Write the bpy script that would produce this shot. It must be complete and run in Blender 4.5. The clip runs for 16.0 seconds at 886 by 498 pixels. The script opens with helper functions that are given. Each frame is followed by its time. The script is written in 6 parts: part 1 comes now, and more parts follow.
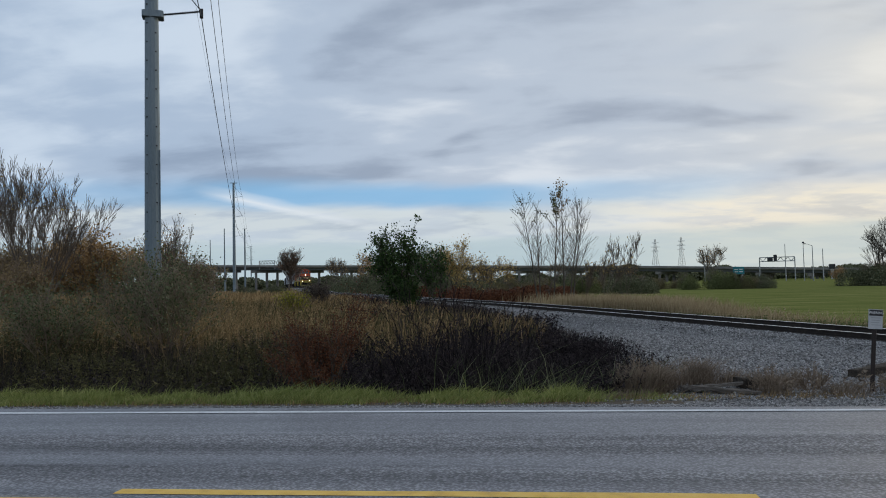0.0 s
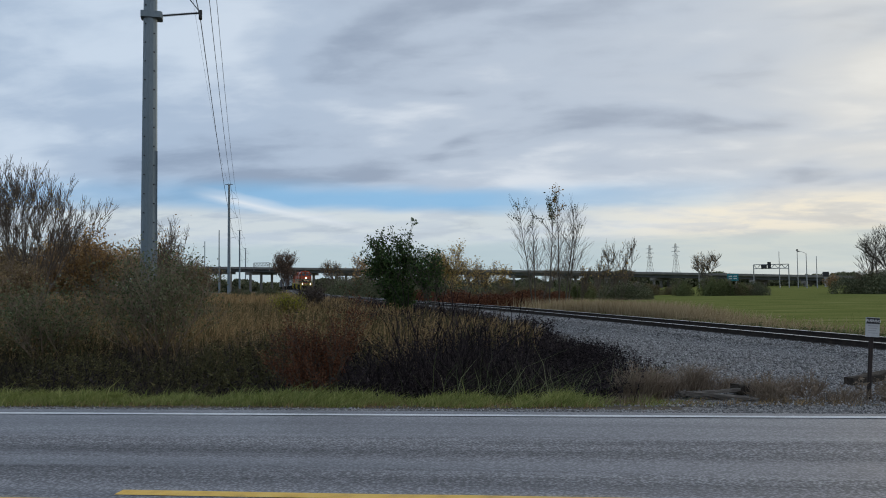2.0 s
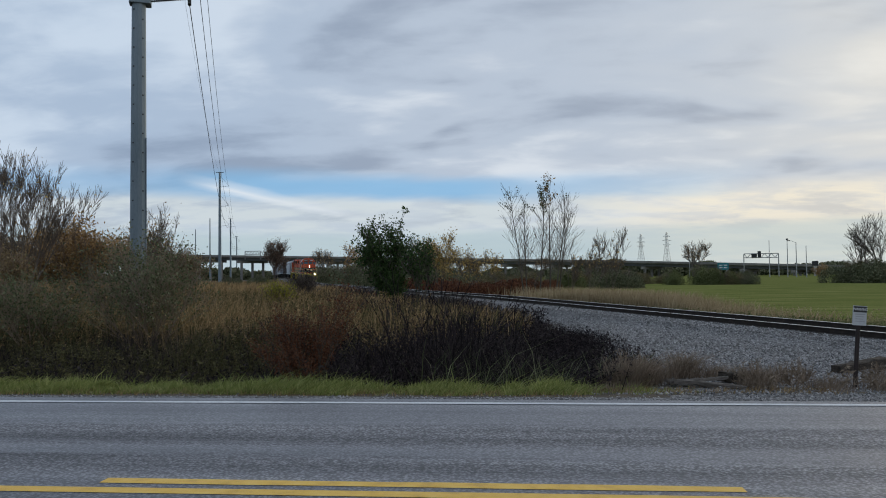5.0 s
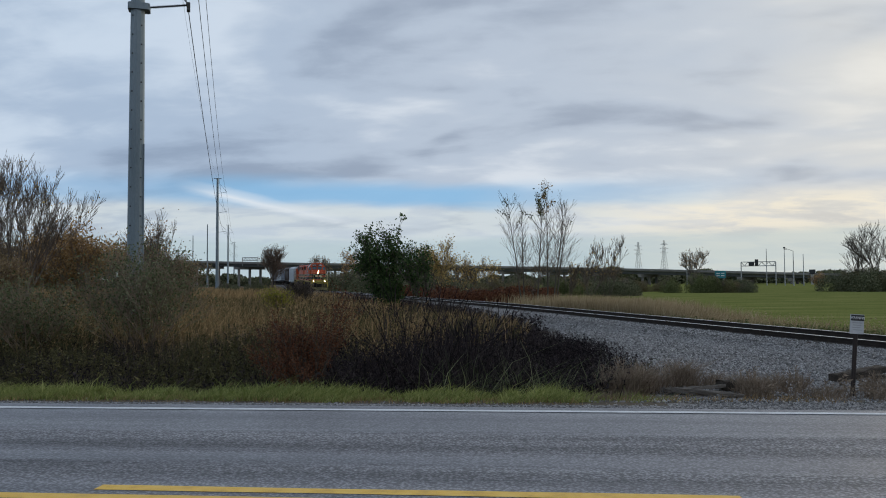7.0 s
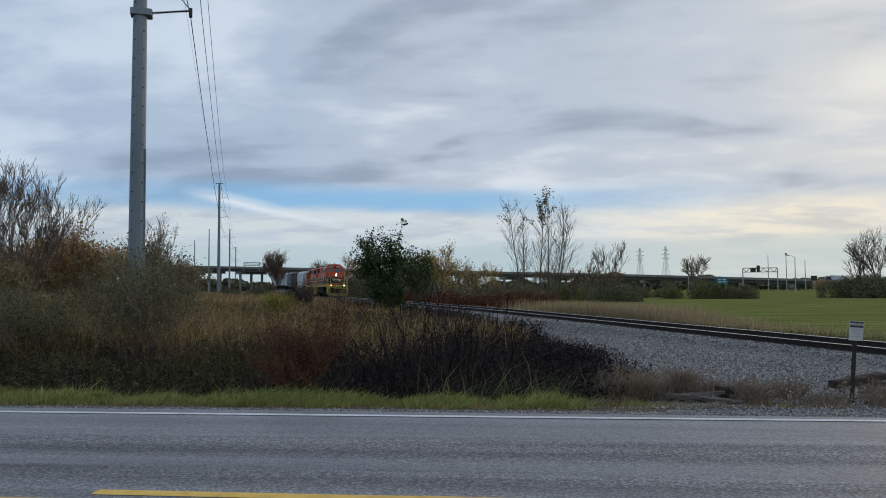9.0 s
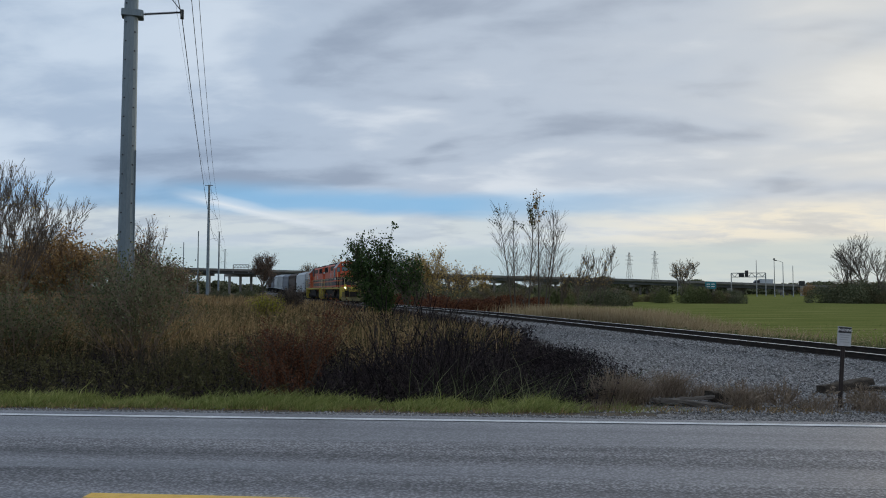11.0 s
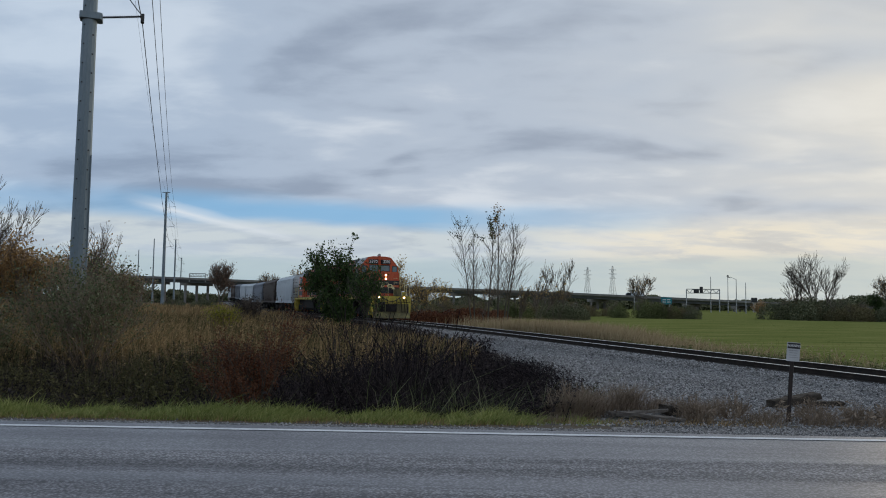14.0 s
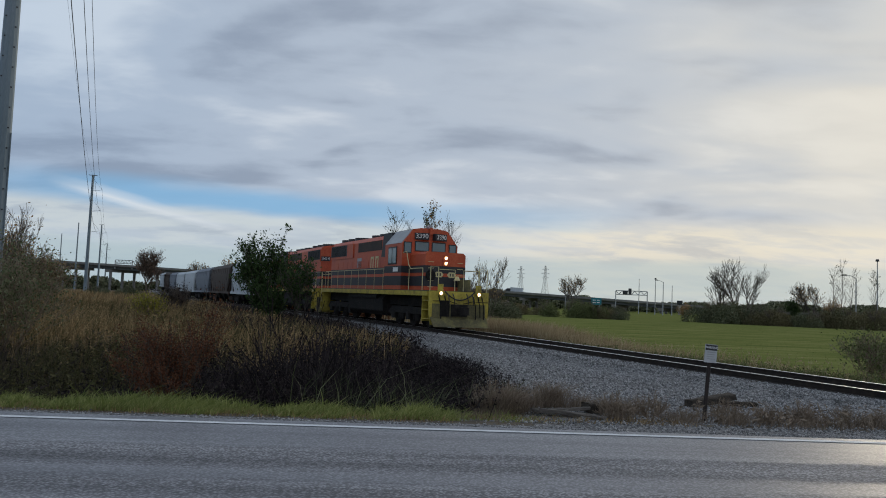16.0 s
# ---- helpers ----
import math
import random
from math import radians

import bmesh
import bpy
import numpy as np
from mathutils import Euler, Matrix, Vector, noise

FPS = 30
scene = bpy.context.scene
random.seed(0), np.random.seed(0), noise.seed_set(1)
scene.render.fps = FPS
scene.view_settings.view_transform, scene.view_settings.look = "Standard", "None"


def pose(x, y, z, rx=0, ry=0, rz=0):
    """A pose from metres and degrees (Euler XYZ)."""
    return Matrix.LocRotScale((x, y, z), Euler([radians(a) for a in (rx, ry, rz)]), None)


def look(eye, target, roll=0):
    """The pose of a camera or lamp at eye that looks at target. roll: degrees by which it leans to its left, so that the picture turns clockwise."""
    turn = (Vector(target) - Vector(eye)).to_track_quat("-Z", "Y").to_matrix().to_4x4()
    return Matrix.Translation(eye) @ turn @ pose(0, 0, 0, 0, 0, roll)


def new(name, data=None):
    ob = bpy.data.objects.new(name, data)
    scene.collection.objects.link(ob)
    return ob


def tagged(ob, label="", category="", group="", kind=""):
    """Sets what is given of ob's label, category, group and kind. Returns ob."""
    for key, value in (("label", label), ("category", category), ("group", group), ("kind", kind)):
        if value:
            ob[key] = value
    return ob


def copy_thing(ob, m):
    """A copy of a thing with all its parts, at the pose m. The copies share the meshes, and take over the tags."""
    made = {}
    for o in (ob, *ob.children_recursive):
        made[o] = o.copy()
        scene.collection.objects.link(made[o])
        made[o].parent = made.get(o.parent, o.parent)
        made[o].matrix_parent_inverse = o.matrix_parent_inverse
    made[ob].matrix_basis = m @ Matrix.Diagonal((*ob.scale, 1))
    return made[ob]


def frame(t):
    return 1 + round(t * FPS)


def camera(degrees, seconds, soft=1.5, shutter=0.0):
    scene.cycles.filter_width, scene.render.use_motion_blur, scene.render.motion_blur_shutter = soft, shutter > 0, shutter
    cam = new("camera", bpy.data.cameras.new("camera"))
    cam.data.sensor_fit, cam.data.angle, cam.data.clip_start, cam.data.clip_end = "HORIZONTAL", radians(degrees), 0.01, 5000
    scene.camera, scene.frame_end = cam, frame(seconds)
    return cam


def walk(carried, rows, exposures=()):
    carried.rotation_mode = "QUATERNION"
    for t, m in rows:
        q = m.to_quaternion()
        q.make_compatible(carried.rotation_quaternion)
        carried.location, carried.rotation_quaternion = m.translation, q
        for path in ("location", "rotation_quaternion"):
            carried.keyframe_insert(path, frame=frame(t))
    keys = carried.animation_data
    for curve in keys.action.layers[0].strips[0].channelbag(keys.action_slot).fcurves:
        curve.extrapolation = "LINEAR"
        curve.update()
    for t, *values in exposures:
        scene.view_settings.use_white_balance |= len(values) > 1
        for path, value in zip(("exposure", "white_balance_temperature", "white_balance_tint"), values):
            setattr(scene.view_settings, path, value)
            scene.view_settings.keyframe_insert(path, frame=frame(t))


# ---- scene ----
# camera and its walk
cam = camera(60.07, 16.0, soft=1.0)
PATH = [
    (0.0, 0.000, 0.000, 1.600, 92.54, 1.30, 6.46),
    (0.5, -0.040, -0.009, 1.606, 92.24, 1.11, 7.02),
    (1.0, -0.053, 0.019, 1.602, 92.71, 1.05, 6.97),
    (1.5, -0.050, -0.002, 1.602, 92.72, 1.02, 6.51),
    (2.0, -0.072, -0.026, 1.601, 92.82, 0.72, 6.05),
    (2.5, -0.055, -0.019, 1.606, 93.15, 0.65, 5.67),
    (3.0, -0.044, -0.018, 1.600, 93.27, 0.69, 5.35),
    (3.5, -0.031, 0.009, 1.596, 92.65, 0.79, 5.22),
    (4.0, -0.039, -0.001, 1.596, 91.95, 0.79, 5.29),
    (6.5, -0.038, 0.015, 1.588, 92.23, 0.53, 5.52),
    (7.0, -0.039, 0.015, 1.591, 92.49, 0.43, 5.24),
    (7.5, -0.028, -0.007, 1.604, 92.56, 0.77, 5.06),
    (8.0, -0.023, -0.005, 1.592, 92.46, 0.65, 5.15),
    (8.5, -0.010, 0.003, 1.604, 92.41, 0.42, 5.24),
    (9.0, -0.002, 0.004, 1.595, 92.89, 0.29, 5.35),
    (11.5, -0.035, -0.025, 1.603, 93.30, -0.24, 4.28),
    (12.0, -0.026, 0.009, 1.599, 93.84, -0.69, 4.04),
    (12.5, -0.025, 0.009, 1.596, 93.95, -0.85, 3.36),
    (13.0, -0.032, -0.035, 1.607, 93.69, -0.70, 2.40),
    (13.5, -0.039, -0.047, 1.606, 93.75, -0.54, 1.78),
    (14.0, -0.028, -0.051, 1.595, 94.07, -0.75, 1.57),
    (14.5, -0.034, -0.064, 1.602, 94.23, -0.99, 1.09),
    (15.0, -0.018, -0.045, 1.604, 93.80, -1.66, -0.16),
    (15.5, 0.006, -0.034, 1.593, 93.36, -2.12, -1.87),
    (16.0, 0.049, -0.021, 1.589, 93.86, -2.30, -3.35),
]
walk(cam, [(t, pose(*m)) for t, *m in PATH], [(0.0, 0.10), (9.0, 0.10), (13.0, 0.05), (16.0, -0.03)])

# world and sun: thin overcast at sunset, the glow beyond the field
SUN_AZ, SUN_EL = 38.0, 9.0
world = bpy.data.worlds.new("world")
scene.world = world
world.use_nodes = True


class Nodes:
    """Short hand for a node tree."""

    def __init__(self, tree):
        self.tree = tree
        tree.nodes.clear()

    def add(self, kind, ins=None, op=""):
        n = self.tree.nodes.new(kind)
        if op:
            n.operation = op
        for k, v in (ins or {}).items():
            s = n.inputs[k]
            if isinstance(v, bpy.types.NodeSocket):
                self.tree.links.new(v, s)
            else:
                s.default_value = v
        return n

    def math(self, op, a, b=0.0, c=0.0, clamp=False):
        n = self.add("ShaderNodeMath", {0: a, 1: b, 2: c}, op)
        n.use_clamp = clamp
        return n.outputs[0]

    def ramp(self, fac, stops, mode="EASE"):
        n = self.add("ShaderNodeValToRGB", {0: fac})
        n.color_ramp.interpolation = mode
        e = n.color_ramp.elements
        while len(e) < len(stops):
            e.new(0.5)
        for el, (p, col) in zip(e, stops):
            el.position = p
            el.color = (*col, 1) if len(col) == 3 else col
        return n.outputs[0]

    def mix(self, fac, a, b, mode="MIX"):
        n = self.add("ShaderNodeMix", {0: fac})
        n.data_type, n.blend_type = "RGBA", mode
        for i, v in ((6, a), (7, b)):
            if isinstance(v, bpy.types.NodeSocket):
                self.tree.links.new(v, n.inputs[i])
            else:
                n.inputs[i].default_value = (*v, 1) if len(v) == 3 else v
        return n.outputs[2]


def grey(v):
    return (v, v, v)


def make_sky():
    w = Nodes(world.node_tree)
    co = w.add("ShaderNodeTexCoord").outputs["Generated"]
    xyz = w.add("ShaderNodeSeparateXYZ", {0: co})
    x, y, z = xyz.outputs
    up = w.math("MAXIMUM", z, 0.0)
    k = w.math("ADD", up, 0.20)
    flat = w.add("ShaderNodeCombineXYZ", {0: w.math("MULTIPLY", w.math("DIVIDE", x, k), 1.15),
                                          1: w.math("MULTIPLY", w.math("DIVIDE", y, k), 1.9), 2: 0.35}).outputs[0]
    broad = w.add("ShaderNodeTexNoise", {"Vector": flat, "Scale": 0.85, "Detail": 3.0, "Roughness": 0.5, "Distortion": 0.6}).outputs[0]
    fine = w.add("ShaderNodeTexNoise", {"Vector": flat, "Scale": 2.9, "Detail": 6.0, "Roughness": 0.55, "Distortion": 0.25}).outputs[0]
    both = w.math("ADD", w.math("MULTIPLY", broad, 0.70), w.math("MULTIPLY", fine, 0.30))
    cloud = w.ramp(both, [(0.35, (0.306, 0.366, 0.464)), (0.5, (0.443, 0.516, 0.621)), (0.65, (0.630, 0.686, 0.758))])
    # thicker and bluer away from the sun
    cloud = w.mix(w.ramp(w.math("ADD", x, 0.5), [(0.0, grey(1)), (0.45, grey(0))]), cloud, w.mix(1.0, cloud, (0.85, 0.92, 0.99), "MULTIPLY"))
    tex = w.add("ShaderNodeTexSky")
    tex.sky_type, tex.sun_disc = "NISHITA", False
    tex.sun_elevation, tex.sun_rotation = radians(SUN_EL), radians(SUN_AZ)
    sky = tex.outputs[0]
    blue = w.mix(1.0, w.mix(0.93, sky, (2.0, 4.3, 6.9)), grey(0.105), "MULTIPLY")
    # gaps of clear sky low over the horizon
    gap_noise = w.add("ShaderNodeTexNoise", {"Vector": flat, "Scale": 0.9, "Detail": 4.0, "Roughness": 0.55}).outputs[0]
    ragged = w.math("ADD", up, w.math("MULTIPLY", w.math("SUBTRACT", gap_noise, 0.5), 0.035))
    band = w.ramp(ragged, [(0.0, grey(0)), (0.092, grey(0)), (0.106, grey(1)), (0.116, grey(1)), (0.140, grey(0))])
    side = w.ramp(w.math("ADD", x, 0.5), [(0.02, grey(0.45)), (0.20, grey(0.85)), (0.42, grey(0.9)), (0.55, grey(0.6)), (0.70, grey(0.45)), (0.82, grey(0))])
    gap = w.math("MULTIPLY", band, side)
    # the pale streak under the cloud sheet, and the hazy clear strip below it
    warm = w.ramp(x, [(-0.0, grey(0)), (0.30, grey(1))])
    low = w.mix(warm, (0.60, 0.66, 0.68), (0.86, 0.78, 0.62))
    haze = w.mix(warm, (0.42, 0.53, 0.575), (0.50, 0.575, 0.575))
    strip = w.ramp(w.math("ADD", up, w.math("MULTIPLY", w.math("SUBTRACT", gap_noise, 0.5), 0.022)), [(0.0, grey(0.75)), (0.028, grey(1)), (0.050, grey(0.9)), (0.066, grey(0))])
    veil = w.ramp(up, [(0.0, grey(0.65)), (0.03, grey(0.75)), (0.092, grey(0.85)), (0.118, grey(0))])
    streak = w.ramp(fine, [(0.40, grey(0.55)), (0.6, grey(1))])
    sheet = w.mix(w.math("MULTIPLY", veil, streak), cloud, low)
    sheet = w.mix(w.math("MULTIPLY", strip, 0.85), sheet, haze)
    sheet = w.mix(gap, sheet, blue)
    # a white wisp that slants down across the gap
    slant_z = w.math("ADD", w.math("MULTIPLY", x, 0.22), w.math("ADD", up, w.math("MULTIPLY", w.math("SUBTRACT", fine, 0.5), 0.010)))
    wisp = w.ramp(slant_z, [(0.0, grey(0)), (0.0225, grey(0)), (0.031, grey(0.9)), (0.036, grey(0.5)), (0.044, grey(0))])
    reach = w.ramp(w.math("ADD", x, 0.5), [(0.0, grey(0)), (0.08, grey(0)), (0.15, grey(1)), (0.24, grey(0.7)), (0.33, grey(0))])
    sheet = w.mix(w.math("MULTIPLY", wisp, reach), sheet, (0.70, 0.75, 0.80))
    # glow of the hidden sun
    a, el = radians(SUN_AZ), radians(SUN_EL + 4)
    sun_dir = (math.sin(a) * math.cos(el), math.cos(a) * math.cos(el), math.sin(el))
    dot = w.add("ShaderNodeVectorMath", {0: co, 1: sun_dir}, op="DOT_PRODUCT").outputs["Value"]
    glow = w.math("POWER", w.math("MAXIMUM", dot, 0.0), 13.0)
    glow = w.math("MULTIPLY", glow, w.ramp(up, [(0.0, grey(0.3)), (0.05, grey(0.4)), (0.12, grey(1))]))
    glow = w.math("MULTIPLY", glow, w.ramp(broad, [(0.34, grey(0.32)), (0.62, grey(0.74))]))
    lit = w.mix(glow, sheet, (0.88, 0.81, 0.67))
    bg = w.add("ShaderNodeBackground", {0: lit, 1: SKY_STRENGTH})
    out = w.add("ShaderNodeOutputWorld")
    w.tree.links.new(bg.outputs[0], out.inputs[0])


SKY_STRENGTH = 1.0
make_sky()
sun = new("sun", bpy.data.lights.new("sun", "SUN"))
sun.data.energy, sun.data.angle, sun.data.color = 0.6, radians(14), (1.0, 0.86, 0.66)
_a = radians(SUN_AZ)
sun.matrix_world = look((0, 0, 0), (-math.sin(_a), -math.cos(_a), -math.tan(radians(SUN_EL))))


# materials
def material(name, stops, scale=4.0, rough=0.85, metal=0.0, bump=0.2, detail=6.0, stretch=(1, 1, 1), island=0.0, fine=30.0, spec=0.3,
             through_light=0.0):
    """A surface whose colour runs along stops by two scales of noise; island: how far the colour shifts piece by piece;
    through_light: how much of the light a thin leaf lets through."""
    m = bpy.data.materials.new(name)
    m.use_nodes = True
    w = Nodes(m.node_tree)
    co = w.add("ShaderNodeTexCoord").outputs["Object"]
    mp = w.add("ShaderNodeMapping", {"Vector": co, "Scale": stretch}).outputs[0]
    n1 = w.add("ShaderNodeTexNoise", {"Vector": mp, "Scale": scale, "Detail": detail, "Roughness": 0.6}).outputs[0]
    n2 = w.add("ShaderNodeTexNoise", {"Vector": mp, "Scale": scale * fine, "Detail": 3.0}).outputs[0]
    f = w.math("ADD", w.math("MULTIPLY", n1, 0.7), w.math("MULTIPLY", n2, 0.3))
    if island:
        rnd = w.add("ShaderNodeNewGeometry").outputs["Random Per Island"]
        f = w.math("ADD", w.math("MULTIPLY", f, 1 - island), w.math("MULTIPLY", rnd, island))
    lo, hi = (0.3, 0.7) if not island else (0.15, 0.85)
    k = len(stops) - 1
    col = w.ramp(f, [(lo + (hi - lo) * i / k, c) for i, c in enumerate(stops)], "LINEAR")
    rg = w.math("ADD", w.math("MULTIPLY", n1, 0.25), rough - 0.12, clamp=True)
    b = w.add("ShaderNodeBsdfPrincipled", {"Base Color": col, "Roughness": rg, "Metallic": metal, "Specular IOR Level": spec})
    if bump:
        bp = w.add("ShaderNodeBump", {"Height": n2, "Strength": bump, "Distance": 0.02})
        w.tree.links.new(bp.outputs[0], b.inputs["Normal"])
    surface = b.outputs[0]
    if through_light:
        thin_leaf = w.add("ShaderNodeBsdfTranslucent", {"Color": col}).outputs[0]
        surface = w.add("ShaderNodeMixShader", {0: through_light, 1: surface, 2: thin_leaf}).outputs[0]
    out = w.add("ShaderNodeOutputMaterial")
    w.tree.links.new(surface, out.inputs[0])
    return m


def glowing(name, colour, strength):
    m = bpy.data.materials.new(name)
    m.use_nodes = True
    w = Nodes(m.node_tree)
    e = w.add("ShaderNodeEmission", {0: (*colour, 1), 1: strength})
    out = w.add("ShaderNodeOutputMaterial")
    w.tree.links.new(e.outputs[0], out.inputs[0])
    return m


def asphalt():
    m = bpy.data.materials.new("asphalt")
    m.use_nodes = True
    w = Nodes(m.node_tree)
    co = w.add("ShaderNodeTexCoord").outputs["Object"]
    long = w.add("ShaderNodeMapping", {"Vector": co, "Scale": (0.12, 2.2, 1)}).outputs[0]
    lane = w.add("ShaderNodeTexNoise", {"Vector": long, "Scale": 1.2, "Detail": 4.0, "Roughness": 0.55}).outputs[0]
    grit = w.add("ShaderNodeTexVoronoi", {"Vector": co, "Scale": 34.0}).outputs[0]
    spots = w.add("ShaderNodeTexNoise", {"Vector": co, "Scale": 11.0, "Detail": 7.0, "Roughness": 0.85}).outputs[0]
    # tracks polished by wheels: two strips a lane
    y = w.add("ShaderNodeSeparateXYZ", {0: co}).outputs[1]
    ragged = w.add("ShaderNodeTexNoise", {"Vector": w.add("ShaderNodeMapping", {"Vector": co, "Scale": (0.9, 5.0, 1)}).outputs[0], "Scale": 1.6, "Detail": 5.0, "Roughness": 0.7}).outputs[0]
    across = w.math("ADD", y, w.math("ADD", w.math("MULTIPLY", w.math("SUBTRACT", lane, 0.5), 0.6), w.math("MULTIPLY", w.math("SUBTRACT", ragged, 0.5), 0.45)))
    worn = w.ramp(w.math("DIVIDE", across, 10.0), [(0.0, grey(0.5)), (0.60, grey(0.6)), (0.63, grey(0.1)), (0.655, grey(0.15)), (0.675, grey(0.9)), (0.705, grey(0.9)), (0.73, grey(0.0)), (0.80, grey(0.05)), (0.83, grey(0.9)), (0.95, grey(1.0))])
    f = w.math("ADD", w.math("MULTIPLY", spots, 0.55), w.math("MULTIPLY", lane, 0.45))
    base = w.ramp(f, [(0.34, (0.075, 0.074, 0.083)), (0.5, (0.212, 0.209, 0.224)), (0.66, (0.40, 0.395, 0.405))], "LINEAR")
    smooth = w.mix(0.45, base, (0.180, 0.181, 0.200))
    col = w.mix(worn, base, smooth)
    stone = w.ramp(grit, [(0.1, grey(1.45)), (0.65, grey(0.42))], "LINEAR")
    col = w.mix(1.0, col, w.mix(w.math("MULTIPLY", worn, 0.3), stone, grey(0.98)), "MULTIPLY")
    rough = w.math("SUBTRACT", 0.74, w.math("MULTIPLY", worn, 0.27))
    b = w.add("ShaderNodeBsdfPrincipled", {"Base Color": col, "Roughness": rough, "Specular IOR Level": 0.55})
    h = w.math("ADD", w.math("MULTIPLY", grit, 0.6), spots)
    bp = w.add("ShaderNodeBump", {"Height": h, "Strength": w.math("SUBTRACT", 0.75, w.math("MULTIPLY", worn, 0.55)), "Distance": 0.012})
    w.tree.links.new(bp.outputs[0], b.inputs["Normal"])
    out = w.add("ShaderNodeOutputMaterial")
    w.tree.links.new(b.outputs[0], out.inputs[0])
    return m


def crushed_stone():
    m = bpy.data.materials.new("grey_ballast_gravel")
    m.use_nodes = True
    w = Nodes(m.node_tree)
    co = w.add("ShaderNodeTexCoord").outputs["Object"]
    v = w.add("ShaderNodeTexVoronoi", {"Vector": co, "Scale": 25.0})
    v2 = w.add("ShaderNodeTexVoronoi", {"Vector": co, "Scale": 66.0})
    tone = w.add("ShaderNodeSeparateColor", {0: v.outputs["Color"]}).outputs[0]
    tone2 = w.add("ShaderNodeSeparateColor", {0: v2.outputs["Color"]}).outputs[0]
    big = w.add("ShaderNodeTexNoise", {"Vector": co, "Scale": 0.55, "Detail": 5.0, "Roughness": 0.6}).outputs[0]
    f = w.math("ADD", w.math("MULTIPLY", tone, 0.4), w.math("ADD", w.math("MULTIPLY", tone2, 0.3), w.math("MULTIPLY", big, 0.4)))
    col = w.ramp(f, [(0.25, (0.090, 0.087, 0.087)), (0.5, (0.235, 0.229, 0.227)), (0.8, (0.46, 0.45, 0.445))], "LINEAR")
    # shade in the gaps between stones, multiplied into the colour
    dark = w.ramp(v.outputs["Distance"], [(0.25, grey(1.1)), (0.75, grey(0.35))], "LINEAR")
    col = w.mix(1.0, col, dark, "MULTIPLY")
    b = w.add("ShaderNodeBsdfPrincipled", {"Base Color": col, "Roughness": 0.95, "Specular IOR Level": 0.15})
    h = w.math("ADD", v.outputs["Distance"], w.math("MULTIPLY", v2.outputs["Distance"], 0.4))
    bp = w.add("ShaderNodeBump", {"Height": w.math("MULTIPLY", h, -1.0), "Strength": 0.9, "Distance": 0.03})
    w.tree.links.new(bp.outputs[0], b.inputs["Normal"])
    out = w.add("ShaderNodeOutputMaterial")
    w.tree.links.new(b.outputs[0], out.inputs[0])
    return m


M = {}
M["asphalt"] = asphalt()
M["white_line"] = material("white_road_paint", [(0.45, 0.46, 0.47), (0.66, 0.67, 0.68), (0.74, 0.75, 0.76)], 6, 0.6)
M["yellow_line"] = material("yellow_road_paint", [(0.52, 0.30, 0.06), (0.78, 0.48, 0.085), (0.84, 0.58, 0.17)], 5, 0.6)
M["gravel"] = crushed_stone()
M["stone"] = material("ballast_stone", [(0.09, 0.088, 0.088), (0.23, 0.225, 0.222), (0.44, 0.43, 0.425)], 6, 0.9, island=0.75, bump=0.3)
M["earth"] = material("dry_grass_litter", [(0.045, 0.036, 0.026), (0.085, 0.066, 0.044), (0.13, 0.105, 0.065)], 1.2, 0.95, bump=0.8)
M["lawn"] = material("mown_green_field", [(0.085, 0.106, 0.030), (0.158, 0.174, 0.052), (0.275, 0.258, 0.102)], 0.11, 0.95, bump=0.5, fine=60,
                     stretch=(1, 4, 1), spec=0.0)
M["verge"] = material("green_grass_blade", [(0.11, 0.145, 0.040), (0.240, 0.275, 0.080), (0.46, 0.455, 0.19)], 0.8, 0.7, island=0.6, bump=0, spec=0.1, through_light=0.40)
M["tan"] = material("tan_dry_grass_blade", [(0.13, 0.088, 0.042), (0.30, 0.205, 0.100), (0.50, 0.36, 0.19)], 0.3, 0.8, island=0.6, bump=0, spec=0.1, through_light=0.35)
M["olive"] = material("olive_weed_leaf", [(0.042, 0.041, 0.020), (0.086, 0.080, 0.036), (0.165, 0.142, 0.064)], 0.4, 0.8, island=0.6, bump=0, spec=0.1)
M["brown"] = material("brown_weed_stalk", [(0.022, 0.018, 0.016), (0.050, 0.040, 0.036), (0.115, 0.092, 0.080)], 0.5, 0.9, island=0.7, bump=0, spec=0.1)
M["rust"] = material("rust_red_foliage", [(0.052, 0.021, 0.013), (0.125, 0.050, 0.028), (0.23, 0.105, 0.058)], 0.8, 0.85, island=0.7, bump=0, spec=0.1)
M["reed"] = material("pale_reed", [(0.22, 0.165, 0.095), (0.36, 0.28, 0.165), (0.50, 0.41, 0.27)], 0.3, 0.8, island=0.6, bump=0, spec=0.1, through_light=0.35)
# purple-brown weed, darkened further to carry the shade of the ditch
M["dusk"] = material("shade_darkened_purple_brown_weed", [(0.009, 0.0075, 0.0085), (0.025, 0.020, 0.022), (0.085, 0.067, 0.066)], 0.7, 0.95, island=0.7, bump=0, spec=0.1)
M["leaf_lime"] = material("yellow_green_leaf", [(0.17, 0.165, 0.025), (0.30, 0.28, 0.045), (0.45, 0.40, 0.09)], 0.7, 0.7, island=0.7, bump=0, spec=0.1, through_light=0.45)
M["twig_tan"] = material("tan_twig", [(0.115, 0.085, 0.060), (0.22, 0.165, 0.118), (0.34, 0.265, 0.195)], 1, 0.9, island=0.4, bump=0)
M["bark"] = material("grey_brown_bark", [(0.050, 0.042, 0.034), (0.10, 0.086, 0.070), (0.16, 0.14, 0.115)], 5, 0.9, stretch=(1, 1, 0.2), bump=0.6)
